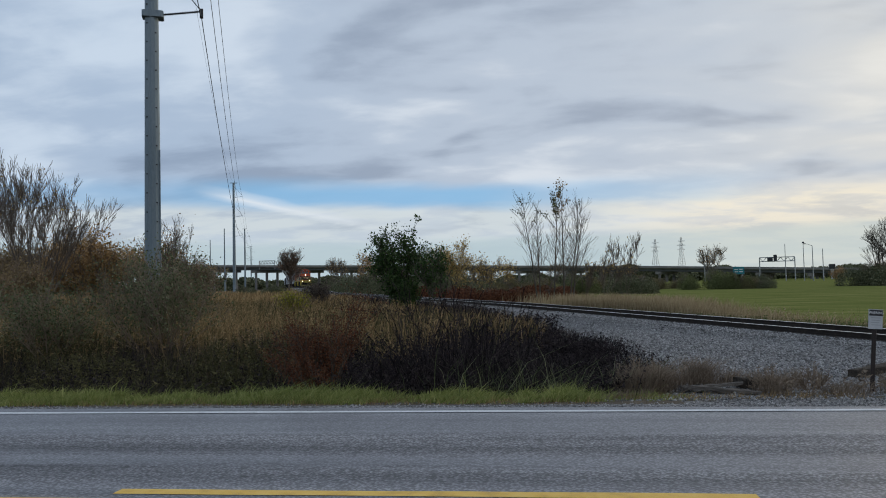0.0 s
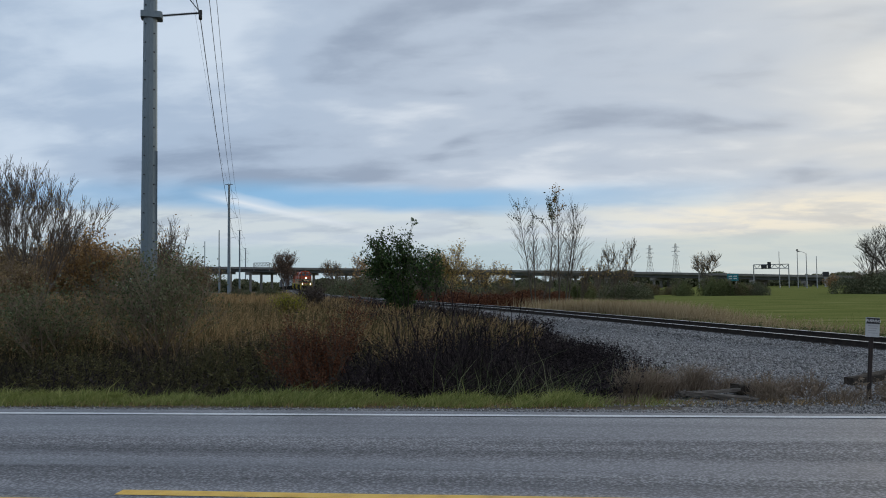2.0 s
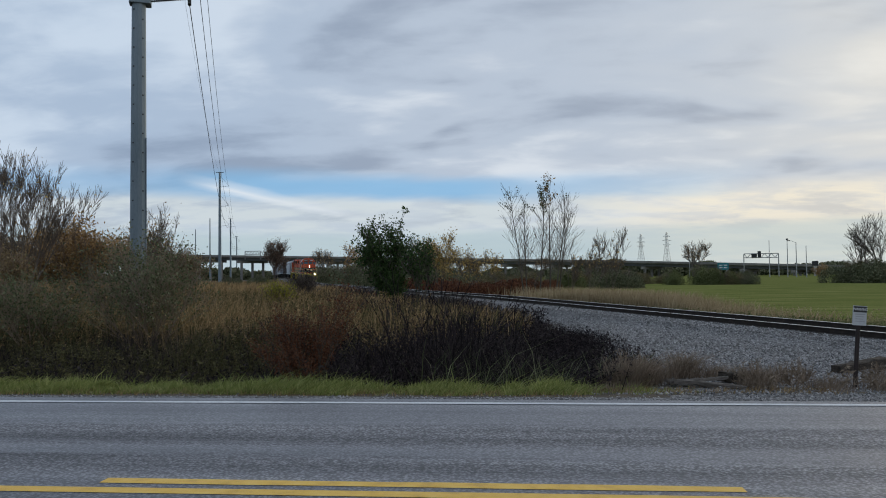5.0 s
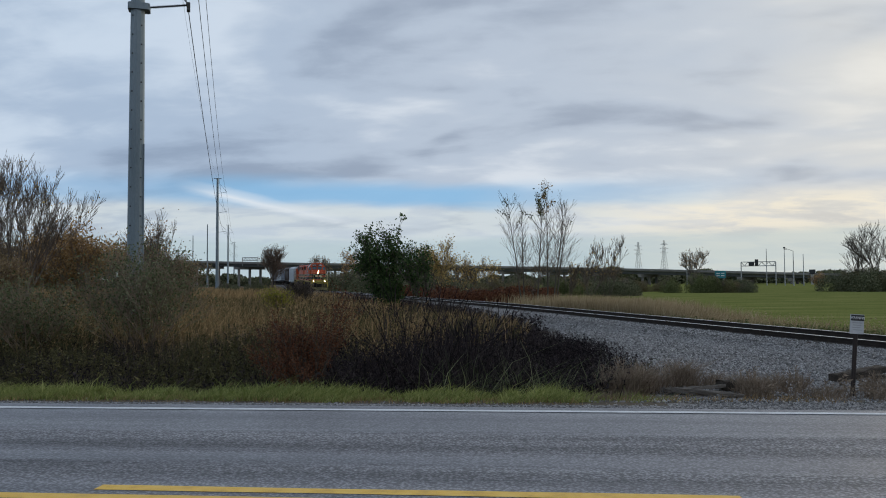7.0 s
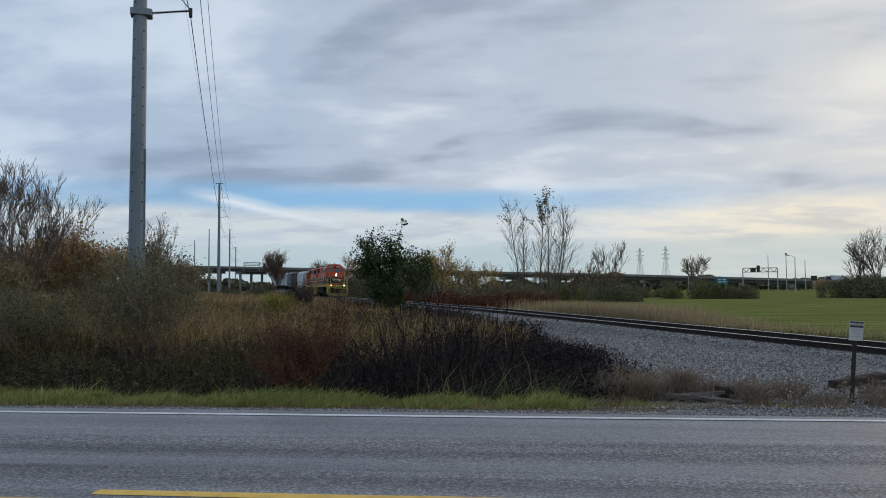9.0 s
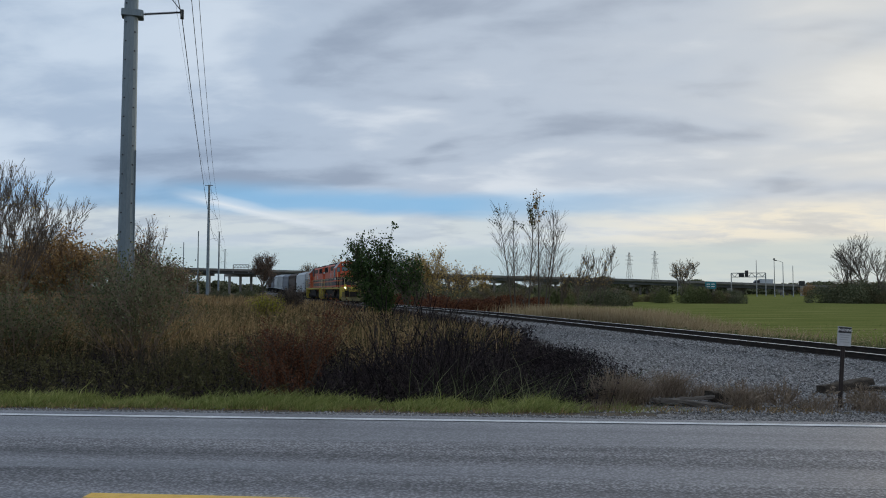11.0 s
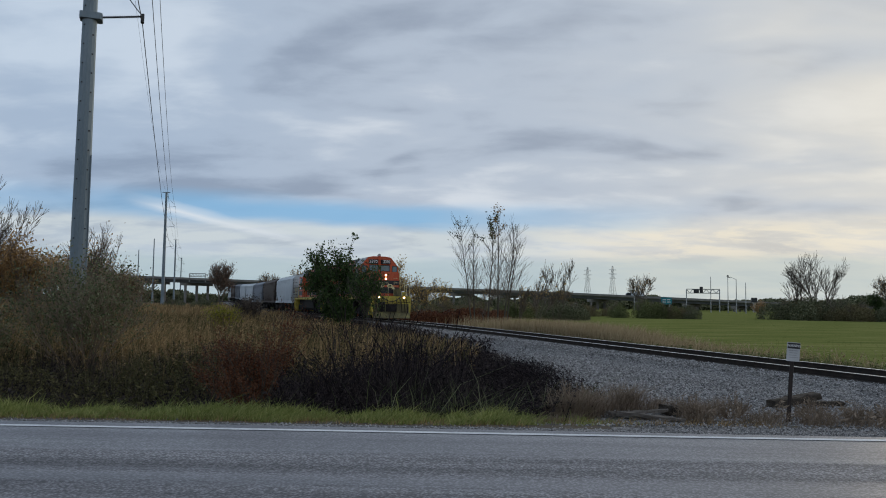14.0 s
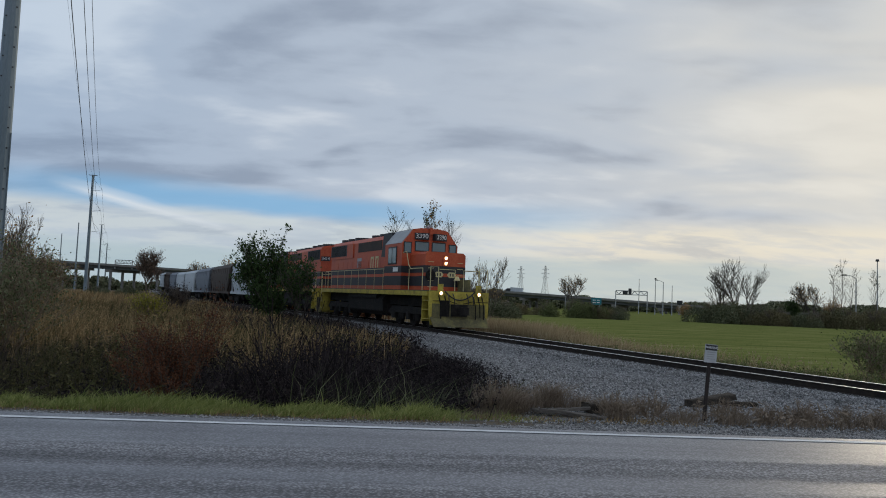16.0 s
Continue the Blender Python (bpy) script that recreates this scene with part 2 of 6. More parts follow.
M["leaf_tan"] = material("tan_brown_autumn_leaf", [(0.10, 0.070, 0.036), (0.215, 0.155, 0.080), (0.36, 0.265, 0.14)], 0.7, 0.7, island=0.7, bump=0, through_light=0.35)
M["twig"] = material("grey_twig", [(0.075, 0.060, 0.048), (0.14, 0.112, 0.090), (0.23, 0.19, 0.155)], 1, 0.9, island=0.4, bump=0)
M["leaf_green"] = material("dark_green_leaf", [(0.024, 0.048, 0.017), (0.052, 0.090, 0.030), (0.10, 0.142, 0.052)], 0.7, 0.7, island=0.7, bump=0, spec=0.1, through_light=0.30)
M["leaf_grey"] = material("grey_green_willow_leaf", [(0.050, 0.066, 0.026), (0.105, 0.125, 0.055), (0.23, 0.245, 0.135)], 0.7, 0.6, island=0.7, bump=0, through_light=0.30)
M["leaf_gold"] = material("golden_autumn_leaf", [(0.28, 0.18, 0.05), (0.46, 0.32, 0.11), (0.60, 0.46, 0.20)], 0.7, 0.6, island=0.7, bump=0, through_light=0.50)
M["leaf_orange"] = material("orange_autumn_leaf", [(0.20, 0.115, 0.045), (0.38, 0.235, 0.10), (0.52, 0.35, 0.17)], 0.7, 0.6, island=0.7, bump=0, through_light=0.45)
# leaf tones lightened so that the colour itself carries distance haze
M["leaf_far"] = material("haze_paled_hedge_leaf", [(0.065, 0.076, 0.042), (0.13, 0.138, 0.078), (0.22, 0.215, 0.128)], 0.3, 0.8, island=0.7, bump=0, spec=0.1)
M["leaf_rusty"] = material("dull_red_brown_autumn_leaf", [(0.10, 0.062, 0.046), (0.20, 0.125, 0.090), (0.31, 0.205, 0.145)], 0.3, 0.8, island=0.6, bump=0, spec=0.1, through_light=0.30)
M["steel"] = material("weathered_steel_pole", [(0.140, 0.180, 0.205), (0.200, 0.245, 0.275), (0.275, 0.32, 0.35)], 1.2, 0.6, 0.35, stretch=(1, 1, 0.15), bump=0.1)
M["darksteel"] = material("dark_hardware", [(0.03, 0.032, 0.035), (0.06, 0.062, 0.068)], 5, 0.6, 0.4)
M["galv"] = material("galvanised_steel", [(0.26, 0.27, 0.28), (0.40, 0.41, 0.42)], 3, 0.5, 0.5)
M["wire"] = material("conductor_wire", [(0.07, 0.07, 0.075), (0.12, 0.12, 0.125)], 3, 0.6, 0.4, bump=0)
M["railtop"] = material("polished_rail_head", [(0.58, 0.57, 0.56), (0.74, 0.73, 0.72)], 3, 0.32, 1.0, bump=0.02)
M["railweb"] = material("rusted_rail_web", [(0.016, 0.013, 0.012), (0.032, 0.025, 0.021), (0.06, 0.045, 0.036)], 6, 0.85, 0.1)
M["tie"] = material("creosoted_tie_wood", [(0.028, 0.022, 0.018), (0.06, 0.048, 0.038), (0.11, 0.09, 0.07)], 4, 0.9, stretch=(1, 6, 6), bump=0.7)
M["oldwood"] = material("grey_weathered_wood", [(0.085, 0.072, 0.062), (0.17, 0.148, 0.128), (0.29, 0.255, 0.22)], 5, 0.9, stretch=(1, 8, 8), bump=0.8)
M["concrete"] = material("overpass_concrete", [(0.13, 0.125, 0.12), (0.19, 0.185, 0.175), (0.26, 0.25, 0.24)], 0.3, 0.9)
M["girder"] = material("painted_bridge_girder", [(0.07, 0.075, 0.075), (0.10, 0.105, 0.105)], 0.3, 0.8)
M["orange"] = material("faded_orange_loco_paint", [(0.38, 0.055, 0.022), (0.50, 0.080, 0.028), (0.56, 0.125, 0.05)], 1.3, 0.5, bump=0.05, fine=8, spec=0.4)
M["black"] = material("black_stripe_paint", [(0.012, 0.013, 0.016), (0.028, 0.028, 0.032), (0.05, 0.05, 0.052)], 1.6, 0.55, bump=0.05, spec=0.4)
M["yellow"] = material("grimy_yellow_paint", [(0.13, 0.10, 0.035), (0.42, 0.33, 0.055), (0.62, 0.50, 0.085)], 2.0, 0.6, bump=0.1, fine=6)
M["rail_paint"] = material("handrail_cream_paint", [(0.50, 0.43, 0.22), (0.66, 0.58, 0.33)], 3, 0.6)
# soot, and the shade below the vehicles, in one dark colour
M["grime_shade"] = material("sooty_shaded_underframe", [(0.008, 0.008, 0.008), (0.018, 0.016, 0.015), (0.040, 0.034, 0.029)], 3, 0.85, bump=0.4, spec=0.2)
M["roofgrey"] = material("grey_cab_roof_paint", [(0.30, 0.31, 0.32), (0.42, 0.43, 0.44)], 2, 0.6)
M["cargrey"] = material("pale_grey_hopper_paint", [(0.36, 0.40, 0.44), (0.48, 0.52, 0.55), (0.56, 0.59, 0.61)], 0.9, 0.6, stretch=(2, 2, 0.4), fine=8)
M["carbrown"] = material("brown_hopper_paint", [(0.030, 0.021, 0.017), (0.055, 0.038, 0.030), (0.085, 0.060, 0.046)], 0.9, 0.7, stretch=(2, 2, 0.4), fine=8)
M["carslate"] = material("slate_grey_hopper_paint", [(0.12, 0.14, 0.165), (0.18, 0.20, 0.23), (0.24, 0.26, 0.29)], 0.9, 0.7, stretch=(2, 2, 0.4), fine=8)
# blue-grey base colour paints the sky's reflection onto the panes
M["glass"] = material("sky_tinted_window_glass", [(0.055, 0.115, 0.150), (0.090, 0.165, 0.205)], 1, 0.12, bump=0, spec=0.8)
M["hedge_olive"] = material("olive_brown_hedge_leaf", [(0.085, 0.076, 0.040), (0.165, 0.142, 0.076), (0.25, 0.215, 0.12)], 0.3, 0.8, island=0.7, bump=0, spec=0.1, through_light=0.25)
M["hedge_green"] = material("dull_green_hedge_leaf", [(0.075, 0.095, 0.038), (0.145, 0.165, 0.070), (0.23, 0.24, 0.115)], 0.3, 0.8, island=0.7, bump=0, spec=0.1, through_light=0.25)
M["dirty_yellow"] = material("mud_caked_yellow_paint", [(0.055, 0.050, 0.036), (0.135, 0.120, 0.060), (0.25, 0.215, 0.080)], 2.2, 0.8, bump=0.3, fine=6)
M["sign_grey"] = material("dull_white_sign_face", [(0.42, 0.43, 0.45), (0.52, 0.53, 0.55)], 6, 0.6)
M["white"] = material("white_sign_face", [(0.62, 0.62, 0.63), (0.78, 0.78, 0.78)], 6, 0.6)
M["signblue"] = material("green_blue_road_sign", [(0.02, 0.16, 0.20), (0.03, 0.22, 0.26)], 2, 0.5)
M["rust_post"] = material("rusted_sign_post", [(0.024, 0.019, 0.018), (0.050, 0.038, 0.034)], 8, 0.85)
M["lamp_warm"] = glowing("headlight_glow", (1.0, 0.76, 0.44), 90.0)
M["lamp_rim"] = glowing("headlight_reflector_glow", (1.0, 0.60, 0.24), 1.7)
M["lamp_board"] = material("number_board_digits", [(0.75, 0.75, 0.72), (0.85, 0.85, 0.82)], 5, 0.5, bump=0)


# mesh building
class Shape:
    """Collects vertices and faces for one mesh."""

    def __init__(self):
        self.v, self.f, self.m = [], [], []

    def add(self, verts, faces, mi=0):
        o = len(self.v)
        self.v += [tuple(p) for p in verts]
        self.f += [tuple(o + i for i in q) for q in faces]
        self.m += [mi] * len(faces)
        return self

    def box(self, x0, x1, y0, y1, z0, z1, mi=0, bevel=0.0):
        b = min(bevel, (x1 - x0) / 3, (y1 - y0) / 3)
        if b > 0:
            ring = [(x0 + b, y0), (x1 - b, y0), (x1, y0 + b), (x1, y1 - b), (x1 - b, y1), (x0 + b, y1), (x0, y1 - b), (x0, y0 + b)]
            return self.prism([(*p, z0) for p in ring], (0, 0, z1 - z0), mi)
        v = [(x, y, z) for z in (z0, z1) for y in (y0, y1) for x in (x0, x1)]
        return self.add(v, [(0, 2, 3, 1), (4, 5, 7, 6), (0, 1, 5, 4), (2, 6, 7, 3), (0, 4, 6, 2), (1, 3, 7, 5)], mi)

    def prism(self, ring, way, mi=0):
        n = len(ring)
        w = Vector(way)
        top = [tuple(Vector(p) + w) for p in ring]
        f = [tuple(range(n))[::-1], tuple(range(n, 2 * n))]
        f += [(i, (i + 1) % n, n + (i + 1) % n, n + i) for i in range(n)]
        return self.add(list(ring) + top, f, mi)

    def tube(self, pts, radii, n=6, mi=0, caps=True):
        """A tube along points with a radius at each."""
        pts = [Vector(p) for p in pts]
        rings = []
        for i, p in enumerate(pts):
            d = (pts[min(i + 1, len(pts) - 1)] - pts[max(i - 1, 0)])
            d = d.normalized() if d.length > 1e-9 else Vector((0, 0, 1))
            a = d.cross(Vector((0, 0, 1)) if abs(d.z) < 0.9 else Vector((1, 0, 0))).normalized()
            b = d.cross(a)
            r = radii[i] if hasattr(radii, "__len__") else radii
            rings.append([p + a * (math.cos(6.2832 * k / n) * r) + b * (math.sin(6.2832 * k / n) * r) for k in range(n)])
        v = [q for ring in rings for q in ring]
        f = [(i * n + k, i * n + (k + 1) % n, (i + 1) * n + (k + 1) % n, (i + 1) * n + k) for i in range(len(pts) - 1) for k in range(n)]
        if caps and n > 2:
            f += [tuple(range(n))[::-1], tuple((len(pts) - 1) * n + k for k in range(n))]
        return self.add(v, f, mi)

    def mesh(self, name, mats, smooth=False):
        me = bpy.data.meshes.new(name)
        me.from_pydata(self.v, [], self.f)
        for m in mats if isinstance(mats, (list, tuple)) else [mats]:
            me.materials.append(m)
        if len(me.materials) > 1:
            me.polygons.foreach_set("material_index", self.m)
        if smooth:
            me.polygons.foreach_set("use_smooth", [True] * len(me.polygons))
        me.update()
        return me


def part(name, shape, mats, parent=None, label="", smooth=False, at=None):
    """Links a shape, or a ready mesh, as one object under a thing or a part."""
    me = shape.mesh(name, mats, smooth) if isinstance(shape, Shape) else shape
    ob = new(name, me)
    if parent:
        ob.parent = parent
    if at is not None:
        ob.matrix_basis = at
    return tagged(ob, label) if label else ob


def thing(name, label, category, group="", at=None, kind=""):
    ob = new(name)
    ob.empty_display_size = 0.2
    if at is not None:
        ob.matrix_basis = at
    return tagged(ob, label, category, group, kind)


def array_mesh(name, verts, tris, mat_, smooth=False):
    """A mesh from arrays of vertices (n, 3) and triangles or quads (m, k)."""
    me = bpy.data.meshes.new(name)
    k = tris.shape[1]
    me.vertices.add(len(verts))
    me.vertices.foreach_set("co", verts.astype(np.float32).ravel())
    me.loops.add(tris.size)
    me.loops.foreach_set("vertex_index", tris.astype(np.int32).ravel())
    me.polygons.add(len(tris))
    me.polygons.foreach_set("loop_start", np.arange(0, tris.size, k, dtype=np.int32))
    me.materials.append(mat_)
    me.update(calc_edges=True)
    me.validate()
    return me


# the lie of the land
CX, CY, UX, UY = -3.7, 52.3, 0.360, -0.933   # a point of the track and its heading


def along(x, y):
    return (x - CX) * UX + (y - CY) * UY


def swing(s):
    """How far the track curves off its straight line, far up the line."""
    return 5.0e-5 * np.minimum(np.asarray(s, float) - 20.0, 0.0) ** 2


def aside(x, y):
    """Metres from the track's middle, positive towards the field."""
    return (x - CX) * -UY + (y - CY) * UX - swing(along(x, y))


def on_track(s, n=0.0):
    n = n + swing(s)
    return CX + UX * s - UY * n, CY + UY * s + UX * n


def step(a, b, v):
    t = np.clip((v - a) / (b - a), 0, 1)
    return t * t * (3 - 2 * t)


def rail_z(s):
    return 0.33 - 0.25 * np.clip((s - 8.0) / 38.0, 0, 1) - 0.05 * step(46.0, 50.0, s) + 1.15 * step(85.0, 185.0, -s)


def land(x, y):
    x, y = np.asarray(x, float), np.asarray(y, float)
    s, n = along(x, y), aside(x, y)
    left = 1 - step(0.6, 2.4, x - 0.02 * (y - 11))
    shoulder = -0.05 - 0.10 * step(10.2, 11.8, y)
    ditch = -1.05 * step(11.5, 13.2, y) + 0.80 * step(14.5, 21.0, y)
    z = shoulder + left * ditch * step(-60, -30, x + 0 * y)
    z = z + left * 0.12 * np.sin(x * 0.9 + 1.3) * np.sin(y * 0.7) * step(12, 16, y)
    z = np.where(n > 0, np.minimum(z, -0.15 - 0.35 * step(2, 6, n) * step(10.5, 14, y)), z)
    bank = rail_z(s) - 0.16 - np.maximum(0, np.abs(n) - 2.0) * 0.30
    z = np.where(y > 10.3, np.maximum(z, bank), z)
    far = step(150, 600, np.hypot(x, y))
    return z * (1 - far) - 0.3 * far


def make_ground():
    xs = np.concatenate([-np.geomspace(3500, 112, 13), np.arange(-110, -44, 1.5), np.arange(-44, 30.1, 0.5), np.geomspace(31, 3500, 26)])
    ys = np.concatenate([-np.geomspace(3000, 5, 12), np.arange(0, 9.6, 2.4), np.arange(10, 62, 0.4), np.arange(62.5, 260, 2.5), np.geomspace(262, 4500, 32)])
    X, Y = np.meshgrid(xs, ys)
    Z = land(X, Y)
    v = np.stack([X, Y, Z], -1).reshape(-1, 3)
    nx = len(xs)
    i, j = np.meshgrid(np.arange(nx - 1), np.arange(len(ys) - 1))
    a = (j * nx + i).ravel()
    q = np.stack([a, a + 1, a + nx + 1, a + nx], -1)
    me = array_mesh("ground", v, q, M["earth"])
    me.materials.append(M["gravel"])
    me.materials.append(M["lawn"])
    c = v[q].mean(1)
    x, y = c[:, 0], c[:, 1]
    s, n = along(x, y), aside(x, y)
    wob = 0.35 * np.sin(x * 2.1 + y) + 0.3 * np.sin(y * 1.7 - x * 0.6)
    gravel = (np.abs(n) < 3.6 + wob) | ((x > 1.7 + wob) & (n < 3.2) & (y > 11.9 + wob * 0.6) & (y < 45)) | ((y < 10.5 + 0.8 * step(1.8, 3.0, x)) & (y > 9.4))
    lawn = (n > 5.0 + wob) & (y > 14)
    idx = np.where(gravel, 1, np.where(lawn, 2, 0)).astype(np.int32)
    me.polygons.foreach_set("material_index", idx)
    me.polygons.foreach_set("use_smooth", np.ones(len(q), bool))
    return tagged(new("ground", me), "flat ground of dry grass, ballast gravel and green field", "ground", kind="structure")


make_ground()


def make_road():
    road = thing("road", "worn grey two-lane asphalt road with a white edge line", "road", kind="structure")
    sh = Shape()
    ys = [1.55, 5.7, 9.86]
    xs = [-400, -60] + [x for x in range(-40, 45, 4)] + [60, 400]
    v, f = [], []
    for x in xs:
        for k, y in enumerate(ys):
            e = 0.05 * math.sin(x * 1.3) if k == 2 else 0
            v.append((x, y + e, 0.0 if k != 1 else 0.004))
        v += [(x, 9.95, -0.09), (x, 1.45, -0.09)]
    n = 5
    for i in range(len(xs) - 1):
        a, b = i * n, (i + 1) * n
        f += [(a, b, b + 1, a + 1), (a + 1, b + 1, b + 2, a + 2), (a + 2, b + 2, b + 3, a + 3), (a + 4, b + 4, b, a)]
    part("surface", sh.add(v, f), M["asphalt"], road)
    for name, y0, y1, x0, x1, m in (("edge_line", 9.48, 9.60, -400, 400, "white_line"), ("edge_line", 1.9, 2.02, -400, 400, "white_line"),
                                    ("centre_line", 5.76, 5.90, -3.3, 1.6, "yellow_line"), ("centre_line", 5.76, 5.90, -15.5, -10.6, "yellow_line"),
                                    ("centre_line", 5.76, 5.90, 13.8, 18.7, "yellow_line"), ("centre_line", 5.50, 5.64, -400, 400, "yellow_line")):
        s2 = Shape()
        k = max(1, int((x1 - x0) / 0.5)) if x1 - x0 < 20 else 160
        px = [x0 + (x1 - x0) * i / k for i in range(k + 1)]
        vv = [(x, y, 0.0075) for x in px for y in (y0 + random.uniform(-.006, .006), y1 + random.uniform(-.006, .006))]
        part(name, s2.add(vv, [(2 * i, 2 * i + 2, 2 * i + 3, 2 * i + 1) for i in range(k)]), M[m], road)


make_road()


# the railway
def make_track():
    track = thing("railway_track", "single railway track of rusted rails with polished heads on ballast", "railway track", kind="structure")
    ss = list(np.arange(-370, -40, 5.0)) + list(np.arange(-40, 62, 2.0))
    prof = [(-0.07, -0.17), (0.07, -0.17), (0.07, -0.155), (0.012, -0.135), (0.012, -0.04), (0.036, -0.032), (0.036, -0.004), (0.03, 0.0),
            (-0.03, 0.0), (-0.036, -0.004), (-0.036, -0.032), (-0.012, -0.04), (-0.012, -0.135), (-0.07, -0.155)]
    for side in (-0.755, 0.755):
        sh = Shape()
        v = []
        for s in ss:
            z = float(rail_z(s))
            v += [(*on_track(s, side + a), z + b) for a, b in prof]
        k = len(prof)
        web, head = [], []
        for i in range(len(ss) - 1):
            for j in range(k):
                q = (i * k + j, i * k + (j + 1) % k, (i + 1) * k + (j + 1) % k, (i + 1) * k + j)
                (head if j in (6, 7, 8) else web).append(q)
        sh.add(v, web, 0)
        sh.f += head
        sh.m += [1] * len(head)
        part("rail", sh, [M["railweb"], M["railtop"]], track)
    tie = Shape().box(-0.115, 0.115, -1.3, 1.3, -0.16, 0.0, bevel=0.02).mesh("tie", M["tie"])
    heading = math.degrees(math.atan2(UY, UX))
    far_ties = Shape()
    for i, s in enumerate(np.arange(-300, 44, 0.55)):
        z = float(rail_z(s)) - 0.165
        if s > -100:
            x, y = on_track(s, random.uniform(-0.05, 0.05))
            part("tie", tie, None, track, at=pose(x, y, z + random.uniform(-0.01, 0.015), 0, 0, heading + random.uniform(-1.5, 1.5)))
        else:
            ring = [(*on_track(s + a, b), z - 0.16) for a, b in ((-.11, -1.3), (.11, -1.3), (.11, 1.3), (-.11, 1.3))]
            far_ties.prism(ring, (0, 0, 0.16))
    tagged(part("distant_ties", far_ties, M["tie"], track), kind="stuff")


make_track()


# power line
def make_power_pole(x, y, height, r0, r1, arms, top_bar, label, arm_turn, detail):
    p = thing("power_pole", label, "utility pole", "transmission line poles", pose(x, y, float(land(x, y)), 0, 0, arm_turn))
    sh = Shape()
    n = 12 if detail else 8
    sh.tube([(0, 0, -0.5), (0, 0, height * 0.48), (0, 0, height)], [r0, r0 + (r1 - r0) * 0.48, r1], n)
    part("shaft", sh, M["steel"], p)
    if detail:
        part("conduit", Shape().tube([(r0 * 0.9, -0.16, 0.2), (r0 * 0.86, -0.15, 8.1)], 0.03, 6), M["steel"], p)
        for k in range(34):
            b = Shape()
            zz = 2.8 + 0.42 * k
            rr = r0 + (r1 - r0) * zz / height
            a = (-2.2, -0.9)[k % 2]
            b.box(-0.03, 0.03, -0.03, 0.03, 0, 0.05)
            part("step_bolt", b, M["darksteel"], p, at=pose(rr * math.cos(a), rr * math.sin(a), zz))
    for z in arms:
        rr = r0 + (r1 - r0) * z / height
        a = Shape()
        a.tube([(rr, 0, z), (2.1, 0, z + 0.30)], 0.035, 6)
        part("brace", Shape().tube([(rr * 0.9, 0, z + 2.6), (2.1, 0, z + 0.34)], 0.022, 5), M["darksteel"], p)
        arm = part("insulator_arm", a, M["darksteel"], p, "ribbed dark post insulator")
        if detail:
            g = Shape()
            for k in range(22):
                t = 0.12 + 0.84 * k / 21
                xx, zz = rr + (2.1 - rr) * t, z + 0.30 * t
                g.tube([(xx - 0.012, 0, zz), (xx + 0.012, 0, zz)], [0.075, 0.06], 8)
            part("sheds", g, M["darksteel"], arm)
            part("bracket", Shape().box(-rr - 0.10, rr + 0.22, -rr - 0.05, rr + 0.05, z - 0.16, z + 0.12, bevel=0.08), M["steel"], arm)
            part("clamp", Shape().box(2.05, 2.2, -0.12, 0.12, z + 0.02, z + 0.40, bevel=0.03), M["darksteel"], arm)
    if top_bar:
        part("top_bar", Shape().box(-0.9, 0.9, -0.06, 0.06, height - 0.15, height - 0.02), M["darksteel"], p)
    return p


ARMS = (14.2, 18.9, 23.6)
P1, P2, P3, P4 = (-16.43, 32.03), (-70.5, 177.5), (-121.7, 318.5), (-170.0, 455.0)
make_power_pole(*P1, 27.2, 0.37, 0.22, ARMS, True, "tall weathered grey steel transmission pole with a post insulator", 22, True)
for q, t in ((P2, 21), (P3, 20), (P4, 20)):
    make_power_pole(*q, 27.2, 0.42, 0.24, ARMS, True, "distant grey steel transmission pole with three insulator arms", t, False)
for x, y, h in ((-125.4, 305.2, 26.4), (-158.3, 367.3, 26.0)):
    make_power_pole(x, y, h, 0.35, 0.2, (), False, "distant plain slender wooden utility pole", 0, False)


def make_wires():
    def tip(q, turn, z, out=2.12):
        a = radians(turn)
        return Vector((q[0] + out * math.cos(a), q[1] + out * math.sin(a), float(land(*q)) + z))
    back = (P1[0] + (P1[0] - P2[0]) * 0.9, P1[1] + (P1[1] - P2[1]) * 0.9)
    spans = [(back, P1, 22, 22, 3.0), (P1, P2, 22, 21, 3.6), (P2, P3, 21, 20, 3.0), (P3, P4, 20, 20, 3.0)]
    for a, b, ta, tb, sag in spans:
        for z, out in [(zz + 0.06, 2.12) for zz in ARMS] + [(27.1, 0.0)]:
            p, q = tip(a, ta, z, out), tip(b, tb, z, out)
            pts = [p.lerp(q, i / 24) - Vector((0, 0, sag * 4 * (i / 24) * (1 - i / 24))) for i in range(25)]
            w = part("power_line", Shape().tube(pts, 0.020 if out else 0.009, 5, caps=False), M["wire"])
            tagged(w, "dark aluminium overhead conductor hung between steel poles", "cable", "transmission line wires")


make_wires()


# the highway bridge across the distance
def deck_z(x):
    return 7.5 - 0.0265 * (max(x, -230) - 44) if x < 44 else max(2.2, 7.5 - 0.036 * (x - 44))


